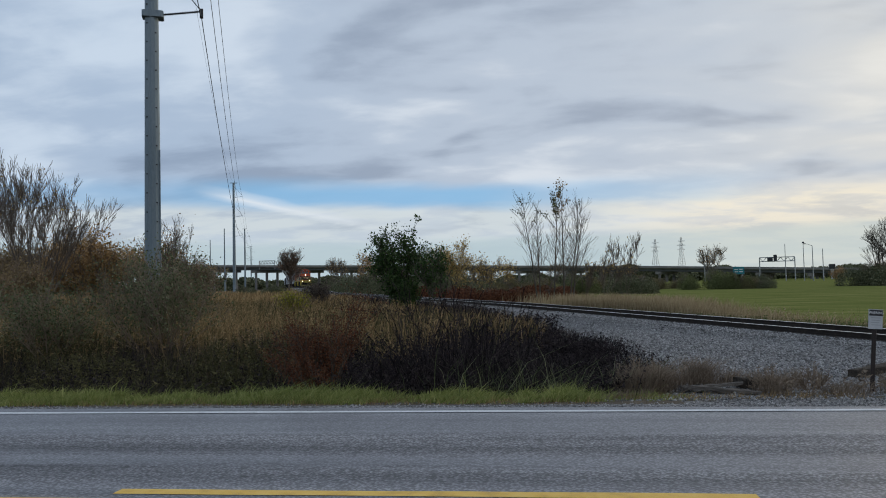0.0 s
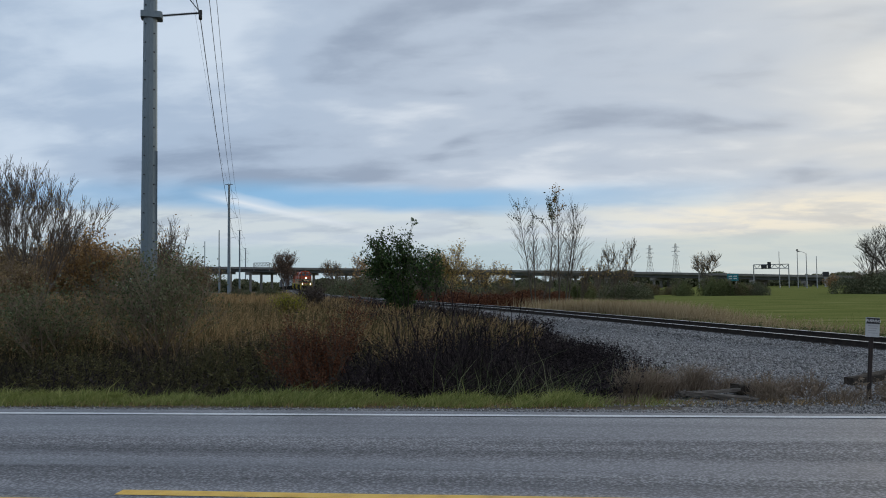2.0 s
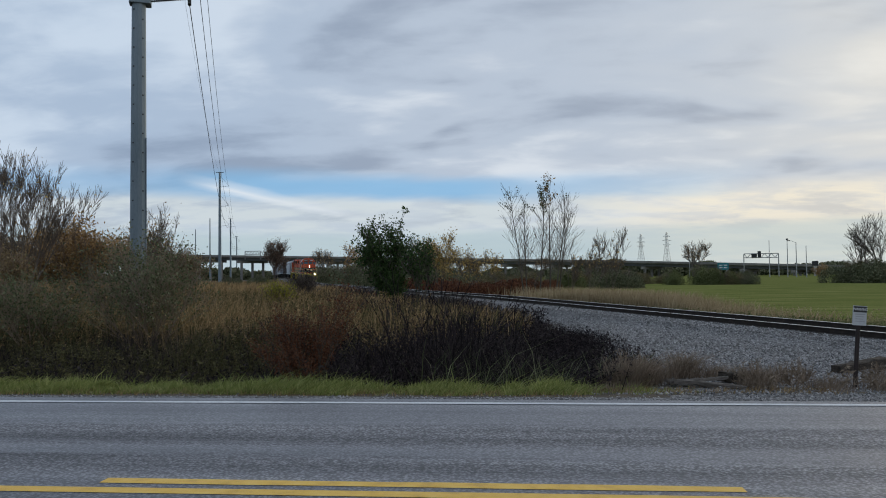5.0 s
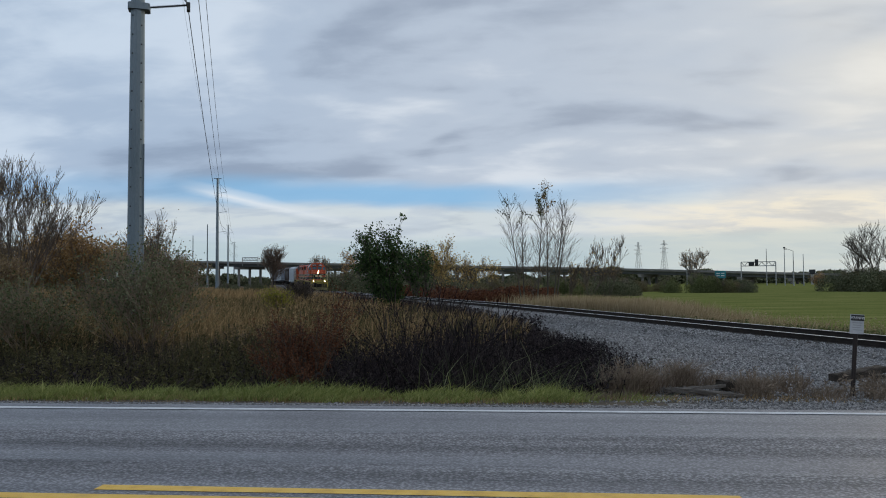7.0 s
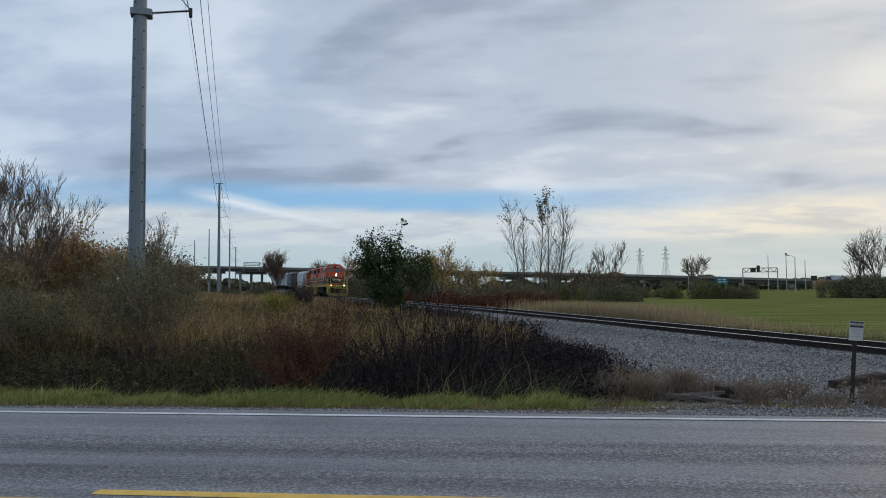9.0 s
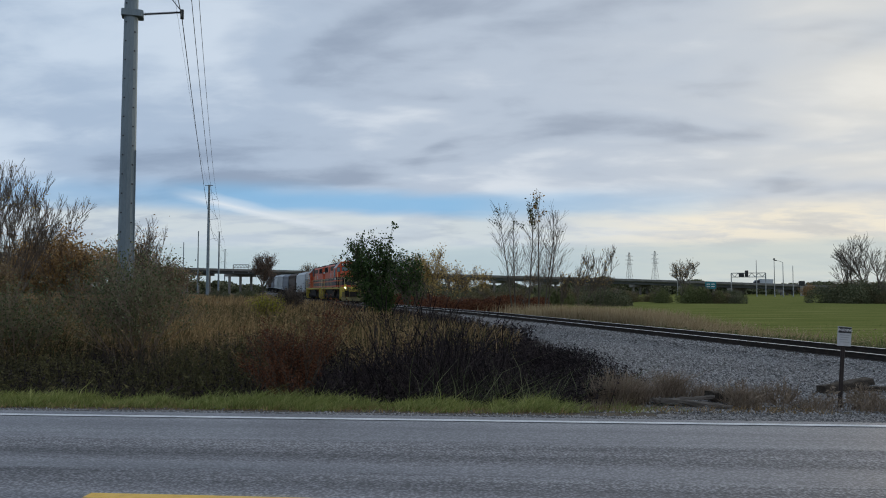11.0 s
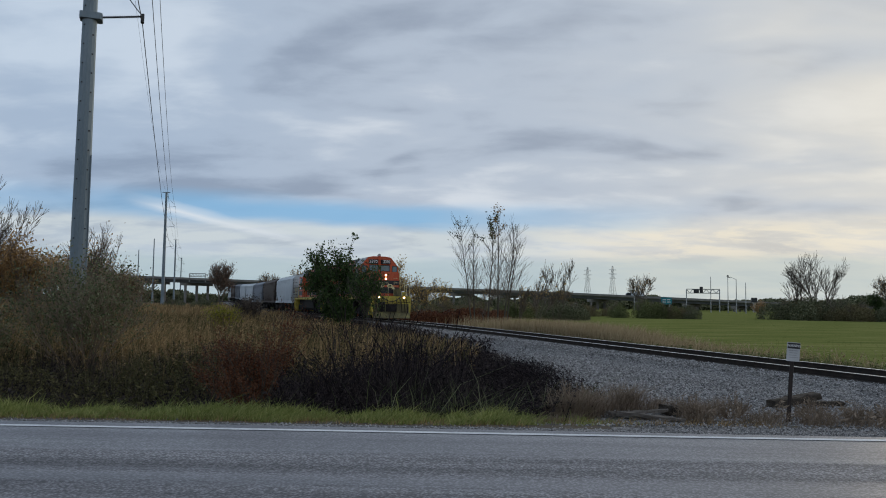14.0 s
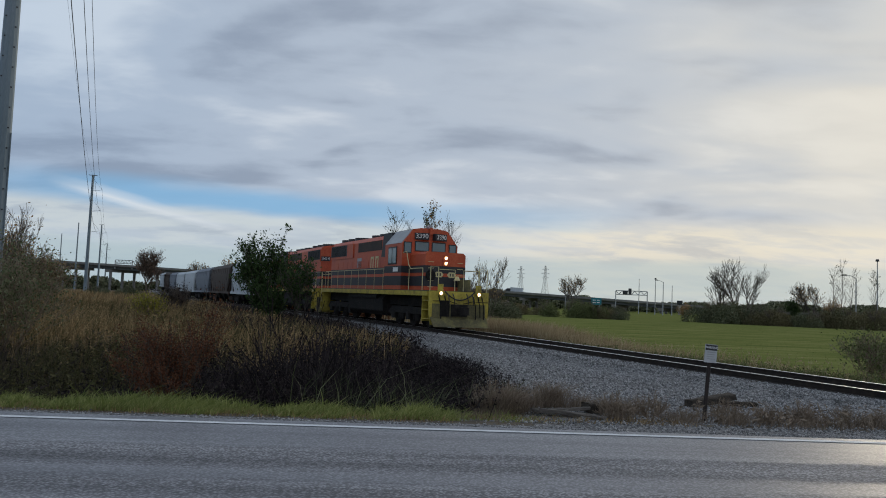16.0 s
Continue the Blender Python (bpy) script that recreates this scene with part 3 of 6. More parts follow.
def make_overpass():
    br = thing("highway_overpass", "long grey concrete highway overpass on piers descending to an embankment", "bridge", kind="structure")
    xs = [-420 + 20 * i for i in range(40)]

    def yy(x):
        return 378 - 0.10 * max(0, x - 40)

    def sweep(name, ring, mat_, x0=-420, x1=360, label=""):
        sh = Shape()
        use = [x for x in xs if x0 <= x <= x1]
        v = [(x, yy(x) + a, deck_z(x) + b) for x in use for a, b in ring]
        k = len(ring)
        sh.add(v, [(i * k + j, i * k + (j + 1) % k, (i + 1) * k + (j + 1) % k, (i + 1) * k + j) for i in range(len(use) - 1) for j in range(k)])
        return part(name, sh, mat_, br, label)
    sweep("deck", [(-6, -0.9), (6, -0.9), (6.4, -0.55), (-6.4, -0.55)], M["concrete"])
    for y0 in (-6.4, 6.1):
        sweep("parapet", [(y0, -0.55), (y0 + 0.3, -0.55), (y0 + 0.25, 0.4), (y0 + 0.05, 0.4)], M["concrete"])
    for y0 in (-5, -1.7, 1.7, 5):
        sweep("girder", [(y0 - 0.2, -2.1), (y0 + 0.2, -2.1), (y0 + 0.2, -0.9), (y0 - 0.2, -0.9)], M["girder"], -420, 160)
    for i, x in enumerate(range(-419, 160, 22)):
        top = deck_z(x) - 2.1
        pier = part("pier", Shape().prism([(x - 6.2, yy(x) - 6, top - 1.3), (x - 4.6, yy(x) - 6, top - 1.3), (x + 6.2, yy(x) + 6, top - 1.3), (x + 4.6, yy(x) + 6, top - 1.3)], (0, 0, 1.3)), M["concrete"], br)
        for dy in (-4.5, 0, 4.5):
            part("column", Shape().tube([(x + dy * 0.9, yy(x) + dy, -1), (x + dy * 0.9, yy(x) + dy, top - 1.2)], 0.65, 10), M["concrete"], pier)
    bank = Shape()
    use = [x for x in xs if x >= 150]
    v = [(x, yy(x) + a, (deck_z(x) - 0.9) if abs(a) < 8 else -0.6) for x in use for a in (-22, -7, 7, 22)]
    bank.add(v, [(i * 4 + j, i * 4 + j + 1, i * 4 + j + 5, i * 4 + j + 4) for i in range(len(use) - 1) for j in range(3)])
    part("embankment", bank, M["lawn"], br)


make_overpass()


def make_gantry(x, y, z, width, h, turn, sign=True):
    g = thing("sign_gantry", "grey lattice truss sign gantry over the highway", "sign gantry", "highway gantries", pose(x, y, z, 0, 0, turn))
    for sx in (0, width):
        part("post", Shape().tube([(sx, 0, -1.5), (sx, 0, h + 1.4)], 0.22, 6), M["galv"], g)
    truss = Shape()
    k = 10
    for z0 in (h, h + 1.6):
        truss.tube([(0, 0, z0), (width, 0, z0)], 0.16, 5)
    for i in range(k):
        a, b = width * i / k, width * (i + 1) / k
        za, zb = (h, h + 1.6) if i % 2 else (h + 1.6, h)
        truss.tube([(a, 0, za), (b, 0, zb)], 0.12, 4)
    part("truss", truss, M["galv"], g)
    if sign:
        part("sign_panel", Shape().box(width * 0.40, width * 0.50, -0.3, -0.15, h + 0.1, h + 2.6, bevel=0.05).box(width * 0.22, width * 0.38, -0.3, -0.15, h + 0.1, h + 1.5, bevel=0.05), M["darksteel"], g, "back of a dark sign panel")


make_gantry(91.0, 317, -0.3, 12.8, 7.5, -14)
def make_highway_truck():
    """Box truck; its front is at x = 0 and it faces +x."""
    t = thing("box_truck", "pale box truck with a dark cab crossing the overpass", "truck")
    part("cargo_box", Shape().box(-8.4, -2.3, -1.2, 1.2, 0.9, 2.95, bevel=0.08), M["cargrey"], t)
    cab_ = part("cab", Shape().prism([(-2.2, -1.1, 0.5), (-0.1, -1.1, 0.5), (0.0, -1.1, 1.5), (-0.6, -1.1, 2.3), (-2.2, -1.1, 2.4)], (0, 2.2, 0)), M["darksteel"], t, "dark cab")
    part("windscreen", Shape().prism([(-0.02, -0.95, 1.55), (-0.02, 0.95, 1.55), (-0.54, 0.95, 2.24), (-0.54, -0.95, 2.24)], (0.03, 0, 0.02)), M["glass"], cab_)
    part("chassis", Shape().box(-8.2, -0.6, -0.5, 0.5, 0.6, 1.0), M["grime_shade"], t)
    for x in (-1.2, -6.9):
        for y in (-1.0, 1.0):
            part("wheel", Shape().prism([(x + 0.5 * math.cos(6.2832 * k / 14), y - 0.14, 0.5 + 0.5 * math.sin(6.2832 * k / 14)) for k in range(14)], (0, 0.28, 0)), M["grime_shade"], t)
    return t


highway_truck = make_highway_truck()
# unidentified dark box by the highway, held up by an added pedestal
g = thing("dark_roadside_box", "small dark box of unknown use by the highway embankment", "cabinet", at=pose(124.0, 332, float(land(124.0, 332))))
part("housing", Shape().box(-1.1, 1.1, -0.6, 0.6, 4.2, 6.2, bevel=0.1), M["darksteel"], g)
part("pedestal", Shape().box(-0.5, 0.5, -0.4, 0.4, 0.0, 4.2), M["galv"], g)
make_gantry(-134.7, 372, 12.0, 8.0, 1.1, 0, False)


def make_lamp(x, y, h, reach, turn, head=True):
    l = thing("street_lamp", "tall galvanised highway street lamp beside the field", "street lamp", "highway lamps", pose(x, y, -0.4, 0, 0, turn))
    part("pole", Shape().tube([(0, 0, 0), (0, 0, h)], [0.18, 0.10], 8), M["galv"], l)
    if reach:
        part("arm", Shape().tube([(0, 0, h - 0.1), (reach * 0.5, 0, h + 0.5), (reach, 0, h + 0.6)], 0.07, 6), M["galv"], l)
        part("lamp_head", Shape().box(reach - 0.2, reach + 0.8, -0.2, 0.2, h + 0.5, h + 0.75, bevel=0.1), M["darksteel"], l)
    elif head:
        part("lamp_head", Shape().tube([(0, 0, h), (0, 0, h + 0.5)], [0.45, 0.3], 8), M["darksteel"], l)


make_lamp(92.7, 264.2, 11.6, -2.6, -16)
make_lamp(93.9, 276, 12.9, 0, 0)
make_lamp(95.1, 262, 10.4, 0, 0, False)
make_lamp(72.6, 330, 11.4, 0, 0, False)
make_lamp(90.7, 285, 13.2, 0, 0, False)
make_lamp(109.7, 170, 15.0, 0, 0)
make_lamp(98.5, 160, 10.4, 2.0, 160)


def make_tower(x, y, h, turn):
    t = thing("transmission_tower", "far grey lattice steel transmission tower", "transmission tower", "lattice towers", pose(x, y, -0.3, 0, 0, turn))
    legs = []
    for sx, sy in ((1, 1), (1, -1), (-1, 1), (-1, -1)):
        pts = [(4.2 * sx, 4.2 * sy, 0), (1.4 * sx, 1.4 * sy, h * 0.62), (0.5 * sx, 0.5 * sy, h)]
        part("leg", Shape().tube(pts, 0.16, 4), M["galv"], t)
    br = Shape()
    prev = None
    for k in range(13):
        f = k / 12
        w = 4.2 - 2.8 * f / 0.62 if f < 0.62 else 1.4 - 0.9 * (f - 0.62) / 0.38
        c = [(w, w, h * f), (-w, w, h * f), (-w, -w, h * f), (w, -w, h * f)]
        for i in range(4):
            br.tube([c[i], c[(i + 1) % 4]], 0.07, 3)
            if prev:
                br.tube([prev[i], c[(i + 1) % 4]], 0.08, 3)
        prev = c
    part("bracing", br, M["galv"], t)
    for f, w in ((0.70, 4.2), (0.80, 4.8), (0.90, 4.0)):
        a = Shape()
        for sgn in (-1, 1):
            a.tube([(0, 0.5, h * f), (sgn * w, 0, h * f + 0.4)], 0.13, 4).tube([(0, -0.5, h * f + 1.6), (sgn * w, 0, h * f + 0.4)], 0.10, 4)
        part("crossarm", a, M["galv"], t)


make_tower(126.3, 790, 41, 20)
make_tower(151.0, 785.6, 42.2, 20)


# the train
HEADING = math.degrees(math.atan2(UY, UX))


def half_ring(pts):
    """Mirrors a half profile (y, z), from the foot up to the middle, to a full ring."""
    return pts + [(-y, z) for y, z in reversed(pts)]


def hull(sh, ring, x0, x1, mi=0):
    return sh.prism([(x0, y, z) for y, z in ring], (x1 - x0, 0, 0), mi)


WHEELS = []   # every wheelset that turns, with its axle's place on the thing


def make_wheelset(parent, x, r, spin=True):
    sh = Shape()
    n = 20
    for y0, y1, rr in ((0.68, 0.82, r), (0.655, 0.68, r + 0.03), (-0.82, -0.68, r), (-0.68, -0.655, r + 0.03)):
        sh.prism([(rr * math.cos(6.2832 * k / n), y0, rr * math.sin(6.2832 * k / n)) for k in range(n)], (0, y1 - y0, 0))
    sh.tube([(0, -0.9, 0), (0, 0.9, 0)], 0.10, 8)
    for sgn in (-1, 1):
        for k in range(4):
            a = 1.5708 * k
            sh.box(0.24 * math.cos(a) - 0.06, 0.24 * math.cos(a) + 0.06, sgn * 0.83 - 0.02, sgn * 0.83 + 0.02, 0.24 * math.sin(a) - 0.06, 0.24 * math.sin(a) + 0.06)
    w = part("wheelset", sh, M["grime_shade"], parent, at=pose(x, 0, r))
    if spin:
        WHEELS.append((w, x, r))
    return w


def make_truck(parent, xc, axles, r, gap):
    f = Shape()
    half = gap * (axles - 1) / 2
    for sgn in (-1, 1):
        y0, y1 = sorted((sgn * 0.95, sgn * 1.13))
        f.prism([(xc - half - 0.75, y0, 0.62), (xc - half - 0.2, y0, 0.95), (xc + half + 0.2, y0, 0.95), (xc + half + 0.75, y0, 0.62),
                 (xc + half + 0.3, y0, 0.50), (xc + half - 0.4, y0, 0.62), (xc - half + 0.4, y0, 0.62), (xc - half - 0.3, y0, 0.50)][::-1], (0, y1 - y0, 0))
        for k in range(axles):
            x = xc - half + gap * k
            f.box(x - 0.22, x + 0.22, y0 - 0.04, y1 + 0.06, 0.32, 0.72, bevel=0.05)
            if k < axles - 1:
                for q in range(3):
                    xx = x + gap * 0.5 - 0.25 + 0.25 * q
                    f.tube([(xx, (y0 + y1) / 2, 0.3), (xx, (y0 + y1) / 2, 0.62)], 0.09, 8)
    f.box(xc - 0.3, xc + 0.3, -1.0, 1.0, 0.6, 1.0)
    part("truck_frame", f, M["grime_shade"], parent)
    for k in range(axles):
        make_wheelset(parent, xc - half + gap * k, r)


def text_mesh(name, words, size, mat_, parent, m):
    cu = bpy.data.curves.new(name, "FONT")
    cu.body, cu.size, cu.align_x, cu.align_y = words, size, "CENTER", "CENTER"
    cu.extrude = 0.006
    tmp = bpy.data.objects.new(name, cu)
    scene.collection.objects.link(tmp)
    me = bpy.data.meshes.new_from_object(tmp.evaluated_get(bpy.context.evaluated_depsgraph_get()))
    bpy.data.objects.remove(tmp)
    me.materials.clear()
    me.materials.append(mat_)
    return part(name, me, None, parent, at=m)


def make_locomotive(number, forward):
    """Six-axle road switcher; x runs to its nose end, which is at x = 0."""
    lo = thing("locomotive", f"orange and black diesel locomotive {number} with yellow pilot and handrails", "locomotive", "locomotives of the train")
    L = 19.7
    # underframe
    sill = Shape()
    sill.box(-L + 0.9, -0.9, -1.52, 1.52, 1.52, 1.74, bevel=0.03)
    part("side_sill", sill, M["yellow"], lo, "grimy yellow walkway sill")
    part("walkway", Shape().box(-L + 0.85, -0.85, -1.50, 1.50, 1.744, 1.78), M["black"], lo)
    part("underframe", Shape().box(-L + 1.2, -1.2, -0.95, 0.95, 1.0, 1.52), M["grime_shade"], lo)
    tank = Shape()
    hull(tank, half_ring([(0.95, 0.38), (1.32, 0.62), (1.38, 1.25), (1.1, 1.50)]), -13.2, -7.2)
    part("fuel_tank", tank, M["grime_shade"], lo, "sooty black fuel tank")
    for sgn in (-1, 1):
        part("air_reservoir", Shape().tube([(-13.0, sgn * 1.28, 1.36), (-8.0, sgn * 1.28, 1.36)], 0.17, 10), M["grime_shade"], lo)
    make_truck(lo, -4.1, 3, 0.508, 2.02)
    make_truck(lo, -L + 4.1, 3, 0.508, 2.02)
    # pilots with steps
    for end, sg in ((-0.62, 1), (-L + 0.62, -1)):
        p = Shape()
        ring = [(-1.52, 1.76), (-1.52, 0.72), (-1.40, 0.20), (1.40, 0.20), (1.52, 0.72), (1.52, 1.76)]
        x0, x1 = sorted((end, end - sg * 0.06))
        hull(p, ring, x0, x1)
        plough = Shape()
        plough.prism([(end - sg * 0.06, -1.45, 0.62), (end + sg * 0.30, -1.38, 0.13), (end + sg * 0.30, 1.38, 0.13), (end - sg * 0.06, 1.45, 0.62)][::sg], (sg * 0.03, 0, 0))
        plough.box(min(end + sg * 0.002, end + sg * 0.03), max(end + sg * 0.002, end + sg * 0.03), -1.36, 1.36, 0.55, 1.18, bevel=0.01)
        pil = part("pilot", p, M["yellow"], lo, "grimy yellow pilot plate")
        part("snow_plough", plough, M["dirty_yellow"], pil, "mud-caked yellow snow plough")
        part("pilot_stain", Shape().box(min(end, end + sg * 0.036), max(end, end + sg * 0.036), -0.98, -0.48, 0.60, 1.34, bevel=0.01), M["grime_shade"], pil)
        draft = Shape().box(min(end, end + sg * 0.10), max(end, end + sg * 0.10), -0.42, 0.42, 0.62, 1.16, bevel=0.03)
        part("draft_pocket", draft, M["grime_shade"], pil)
        c = Shape().box(min(end, end + sg * 0.62), max(end, end + sg * 0.62), -0.13, 0.13, 0.75, 1.0, bevel=0.04)
        c.box(min(end + sg * 0.45, end + sg * 0.78), max(end + sg * 0.45, end + sg * 0.78), -0.2, 0.2, 0.70, 1.05, bevel=0.08)
        part("coupler", c, M["grime_shade"], lo)
        for side in (-1, 1):
            st = Shape()
            y0, y1 = sorted((side * 1.02, side * 1.52))
            for k in range(3):
                z = 0.45 + 0.42 * k
                st.box(min(end - sg * 0.07, end - sg * 0.75), max(end - sg * 0.07, end - sg * 0.75), y0, y1, z, z + 0.04)
            xa, xb = sorted((end - sg * 0.75, end - sg * 0.79))
            st.box(xa, xb, min(side * 1.0, side * 1.53), max(side * 1.0, side * 1.53), 0.35, 1.55)
            part("corner_steps", st, M["yellow"], lo)
            # thin dark panel added in place of the shade inside the step well
            part("step_shade", Shape().box(min(end - sg * 0.12, end - sg * 0.70), max(end - sg * 0.12, end - sg * 0.70), side * 1.02 - 0.02, side * 1.02 + 0.02, 0.42, 1.52), M["grime_shade"], lo)
        for k, yy in enumerate((-1.05, -0.75, 0.72, 0.95, 1.15)):
            pts = [(end + sg * 0.03, yy, 1.55), (end + sg * 0.16, yy + 0.05, 1.1), (end + sg * 0.12, yy + 0.1, 0.5 + 0.1 * (k % 2))]
            part("air_hose", Shape().tube(pts, 0.028, 6), M["grime_shade"], lo)
        # drooping jumper cable
        pts = [(end + sg * 0.06, -0.75 + 1.5 * i / 10, 1.75 - 0.38 * (1 - (i / 5 - 1) ** 2)) for i in range(11)]
        part("jumper_cable", Shape().tube(pts, 0.03, 6), M["black"], lo)
    # ditch lights on stands
    for side in (-1, 1):
        x = -0.58
        d = Shape().tube([(x - 0.1, side * 0.97, 1.66), (x + 0.06, side * 0.97, 1.66)], 0.13, 14)
        d.box(x - 0.06, x - 0.01, side * 0.97 - 0.14, side * 0.97 + 0.14, 1.76, 2.08, bevel=0.05)
        dl = part("ditch_light", d, M["yellow"], lo)
        part("lens", Shape().tube([(x + 0.062, side * 0.97, 1.66), (x + 0.075, side * 0.97, 1.66)], 0.085, 14), M["lamp_rim"] if forward else M["white"], dl, "glowing round lens" if forward else "dull unlit lens")
        if forward:
            part("bulb", Shape().tube([(x + 0.075, side * 0.97, 1.66), (x + 0.082, side * 0.97, 1.66)], 0.045, 12), M["lamp_warm"], dl, "bright lamp core")
    # short nose
    nose = Shape()
    ring = half_ring([(1.06, 1.78), (1.06, 3.52), (0.94, 3.64)])
    hull(nose, ring, -4.4, -2.30)
    nose_p = part("nose", nose, M["orange"], lo)

    def band(z0, z1, x0, x1, half, mat_="black", name="stripe", owner=None):
        for side in (-1, 1):
            y0, y1 = sorted((side * half, side * (half + 0.006)))
            part(name, Shape().box(x0, x1, y0, y1, z0, z1), M[mat_], owner or lo)
    for z0, z1 in ((2.62, 2.97), (1.98, 2.46)):
        band(z0, z1, -4.4, -2.30, 1.062, owner=nose_p)
        part("stripe", Shape().box(-2.30, -2.293, -1.066, 1.066, z0, z1), M["black"], nose_p)
    hl = Shape().box(-2.32, -2.26, -0.16, 0.16, 2.98, 3.50, bevel=0.06)
    lamp = part("headlight", hl, M["orange"], lo)
    for z in (3.10, 3.36):
        part("lens", Shape().tube([(-2.262, 0, z), (-2.247, 0, z)], 0.085, 14), M["lamp_rim"] if forward else M["white"], lamp, "glowing round lens" if forward else "dull unlit lens")
        if forward:
            part("bulb", Shape().tube([(-2.247, 0, z), (-2.240, 0, z)], 0.05, 12), M["lamp_warm"], lamp, "bright lamp core")
    for side in (-1, 1):
        emblem = Shape()
        emblem.prism([(-2.292, side * 0.34 + a, 2.56 + b) for a, b in ((-0.25, 0), (-0.14, 0.13), (0.14, 0.13), (0.25, 0), (0.14, -0.13), (-0.14, -0.13))], (0.008, 0, 0))
        part("emblem", emblem, M["rail_paint"], nose_p, "yellow hexagon emblem")
        for k in (-0.1, 0.04):
            em2 = Shape()
            em2.box(-2.283, -2.279, side * 0.34 + k, side * 0.34 + k + 0.06, 2.49, 2.63)
            part("emblem_mark", em2, M["black"], nose_p)
    # cab
    cab_ring = half_ring([(1.52, 1.78), (1.52, 4.10), (0.95, 4.82), (0.5, 4.90)])
    cab = Shape()
    hull(cab, cab_ring, -6.700, -4.250)
    cab_p = part("cab", cab, M["orange"], lo)
    part("cab_roof", hull(Shape(), half_ring([(1.535, 4.11), (0.96, 4.835), (0.5, 4.915)]) , -6.700, -4.380), M["roofgrey"] , lo, "dull grey cab roof")
    part("roof_edge", hull(Shape(), half_ring([(0.96, 4.84), (0.5, 4.922)]), -6.300, -4.300), M["orange"], lo)
    for z0, z1 in ((2.62, 2.97), (1.98, 2.46)):
        band(z0, z1, -6.700, -4.250, 1.522, owner=cab_p)
        part("stripe", Shape().box(-4.250, -4.243, -1.526, 1.526, z0, z1), M["black"], cab_p)

    def pane(y0, y1, z0, z1, x):
        fr = Shape().box(x, x + 0.02, y0 - 0.05, y1 + 0.05, z0 - 0.05, z1 + 0.05, bevel=0.02)
        f = part("window", fr, M["black"], cab_p)
        part("glass", Shape().box(x + 0.021, x + 0.027, y0, y1, z0, z1), M["glass"], f)
    for y0, y1, z0, z1 in ((-0.80, -0.12, 3.78, 4.19), (0.12, 0.80, 3.78, 4.19), (-1.40, -1.07, 3.66, 4.13), (1.07, 1.40, 3.66, 4.13)):
        pane(y0, y1, z0, z1, -4.248)
    for side in (-1, 1):
        y0, y1 = sorted((side * 1.522, side * 1.55))
        f = part("side_window", Shape().box(-6.150, -4.950, y0, y1, 3.05, 3.95), M["black"], cab_p)
        y0, y1 = sorted((side * 1.551, side * 1.556))
        part("glass", Shape().box(-6.100, -5.600, y0, y1, 3.12, 3.88), M["glass"], f)
        part("glass", Shape().box(-5.520, -5.000, y0, y1, 3.12, 3.88), M["glass"], f)
        b = Shape().box(-0.32, 0.06, -0.37, 0.37, -0.17, 0.17, bevel=0.02)
        nb = part("number_board", b, M["black"], cab_p, "black number board with white digits", at=pose(-4.145, side * 0.52, 4.49, 0, 0, side * 18))
        text_mesh("digits", number, 0.32, M["lamp_board"], nb, pose(0.066, 0, 0, 90, 0, 90))
        part("cab_number", Shape().box(-5.400, -4.700, min(side * 1.531, side * 1.536), max(side * 1.531, side * 1.536), 2.68, 2.9), M["lamp_board"], cab_p)
    part("horn", Shape().tube([(-4.800, 0.0, 5.02), (-4.300, 0.0, 5.02)], [0.05, 0.12], 8).box(-4.700, -4.550, -0.05, 0.05, 4.88, 5.02), M["roofgrey"], lo)
    part("beacon", Shape().box(-4.300, -4.150, -0.09, 0.09, 4.62, 4.95, bevel=0.03), M["orange"], lo)
    # long hood
    hood_ring = half_ring([(1.02, 1.78), (1.02, 4.52), (0.86, 4.74), (0.4, 4.82)])
    hood = part("long_hood", hull(Shape(), hood_ring, -L + 1.25, -6.7), M["orange"], lo)
    for z0, z1 in ((2.62, 2.97), (1.98, 2.46)):
        band(z0, z1, -L + 1.25, -6.7, 1.022, owner=hood)
        part("stripe", Shape().box(-L + 1.243, -L + 1.25, -1.02, 1.02, z0, z1), M["black"], hood)
    for side in (-1, 1):
        y0, y1 = sorted((side * 1.0, side * 1.16))
        box = part("filter_box", Shape().prism([(-8.3, y0, 3.55), (-6.7, y0, 3.55), (-6.7, y0, 4.80), (-8.0, y0, 4.80)], (0, y1 - y0, 0)), M["black"], hood, "black air intake housing")
        y0, y1 = sorted((side * 1.02, side * 1.08))
        rad = Shape().prism([(-L + 1.3, y0, 3.65), (-L + 6.0, y0, 3.65), (-L + 6.0, y0, 4.54), (-L + 1.3, y0, 4.54)], (0, y1 - y0, 0))
        part("radiator_housing", rad, M["orange"], hood)
        y0, y1 = sorted((side * 1.082, side * 1.09))
        gr = part("radiator_grille", Shape().box(-L + 1.3, -L + 4.8, y0, y1, 3.80, 4.50), M["black"], hood, "black radiator grille")
        sl = Shape()
        for k in range(16):
            sl.box(-L + 1.5 + 0.2 * k, -L + 1.55 + 0.2 * k, side * 1.095 - 0.008, side * 1.095 + 0.008, 3.83, 4.47)
        part("slats", sl, M["grime_shade"], gr)
        y0, y1 = sorted((side * 1.022, side * 1.034))
        part("dynamic_brake_grille", Shape().box(-12.8, -8.6, y0, y1, 3.95, 4.50), M["carbrown"], hood, "dull maroon grille")
        for k in range(13):
            x = -L + 2.0 + 1.0 * k
            if x > -8.3:
                continue
            part("hood_door", Shape().box(x, x + 0.92, y0, y1, 3.02, 3.42), M["orange"], hood)
            part("hood_door", Shape().box(x, x + 0.92, y0, y1, 1.82, 1.96), M["orange"], hood)
        lg = Shape()
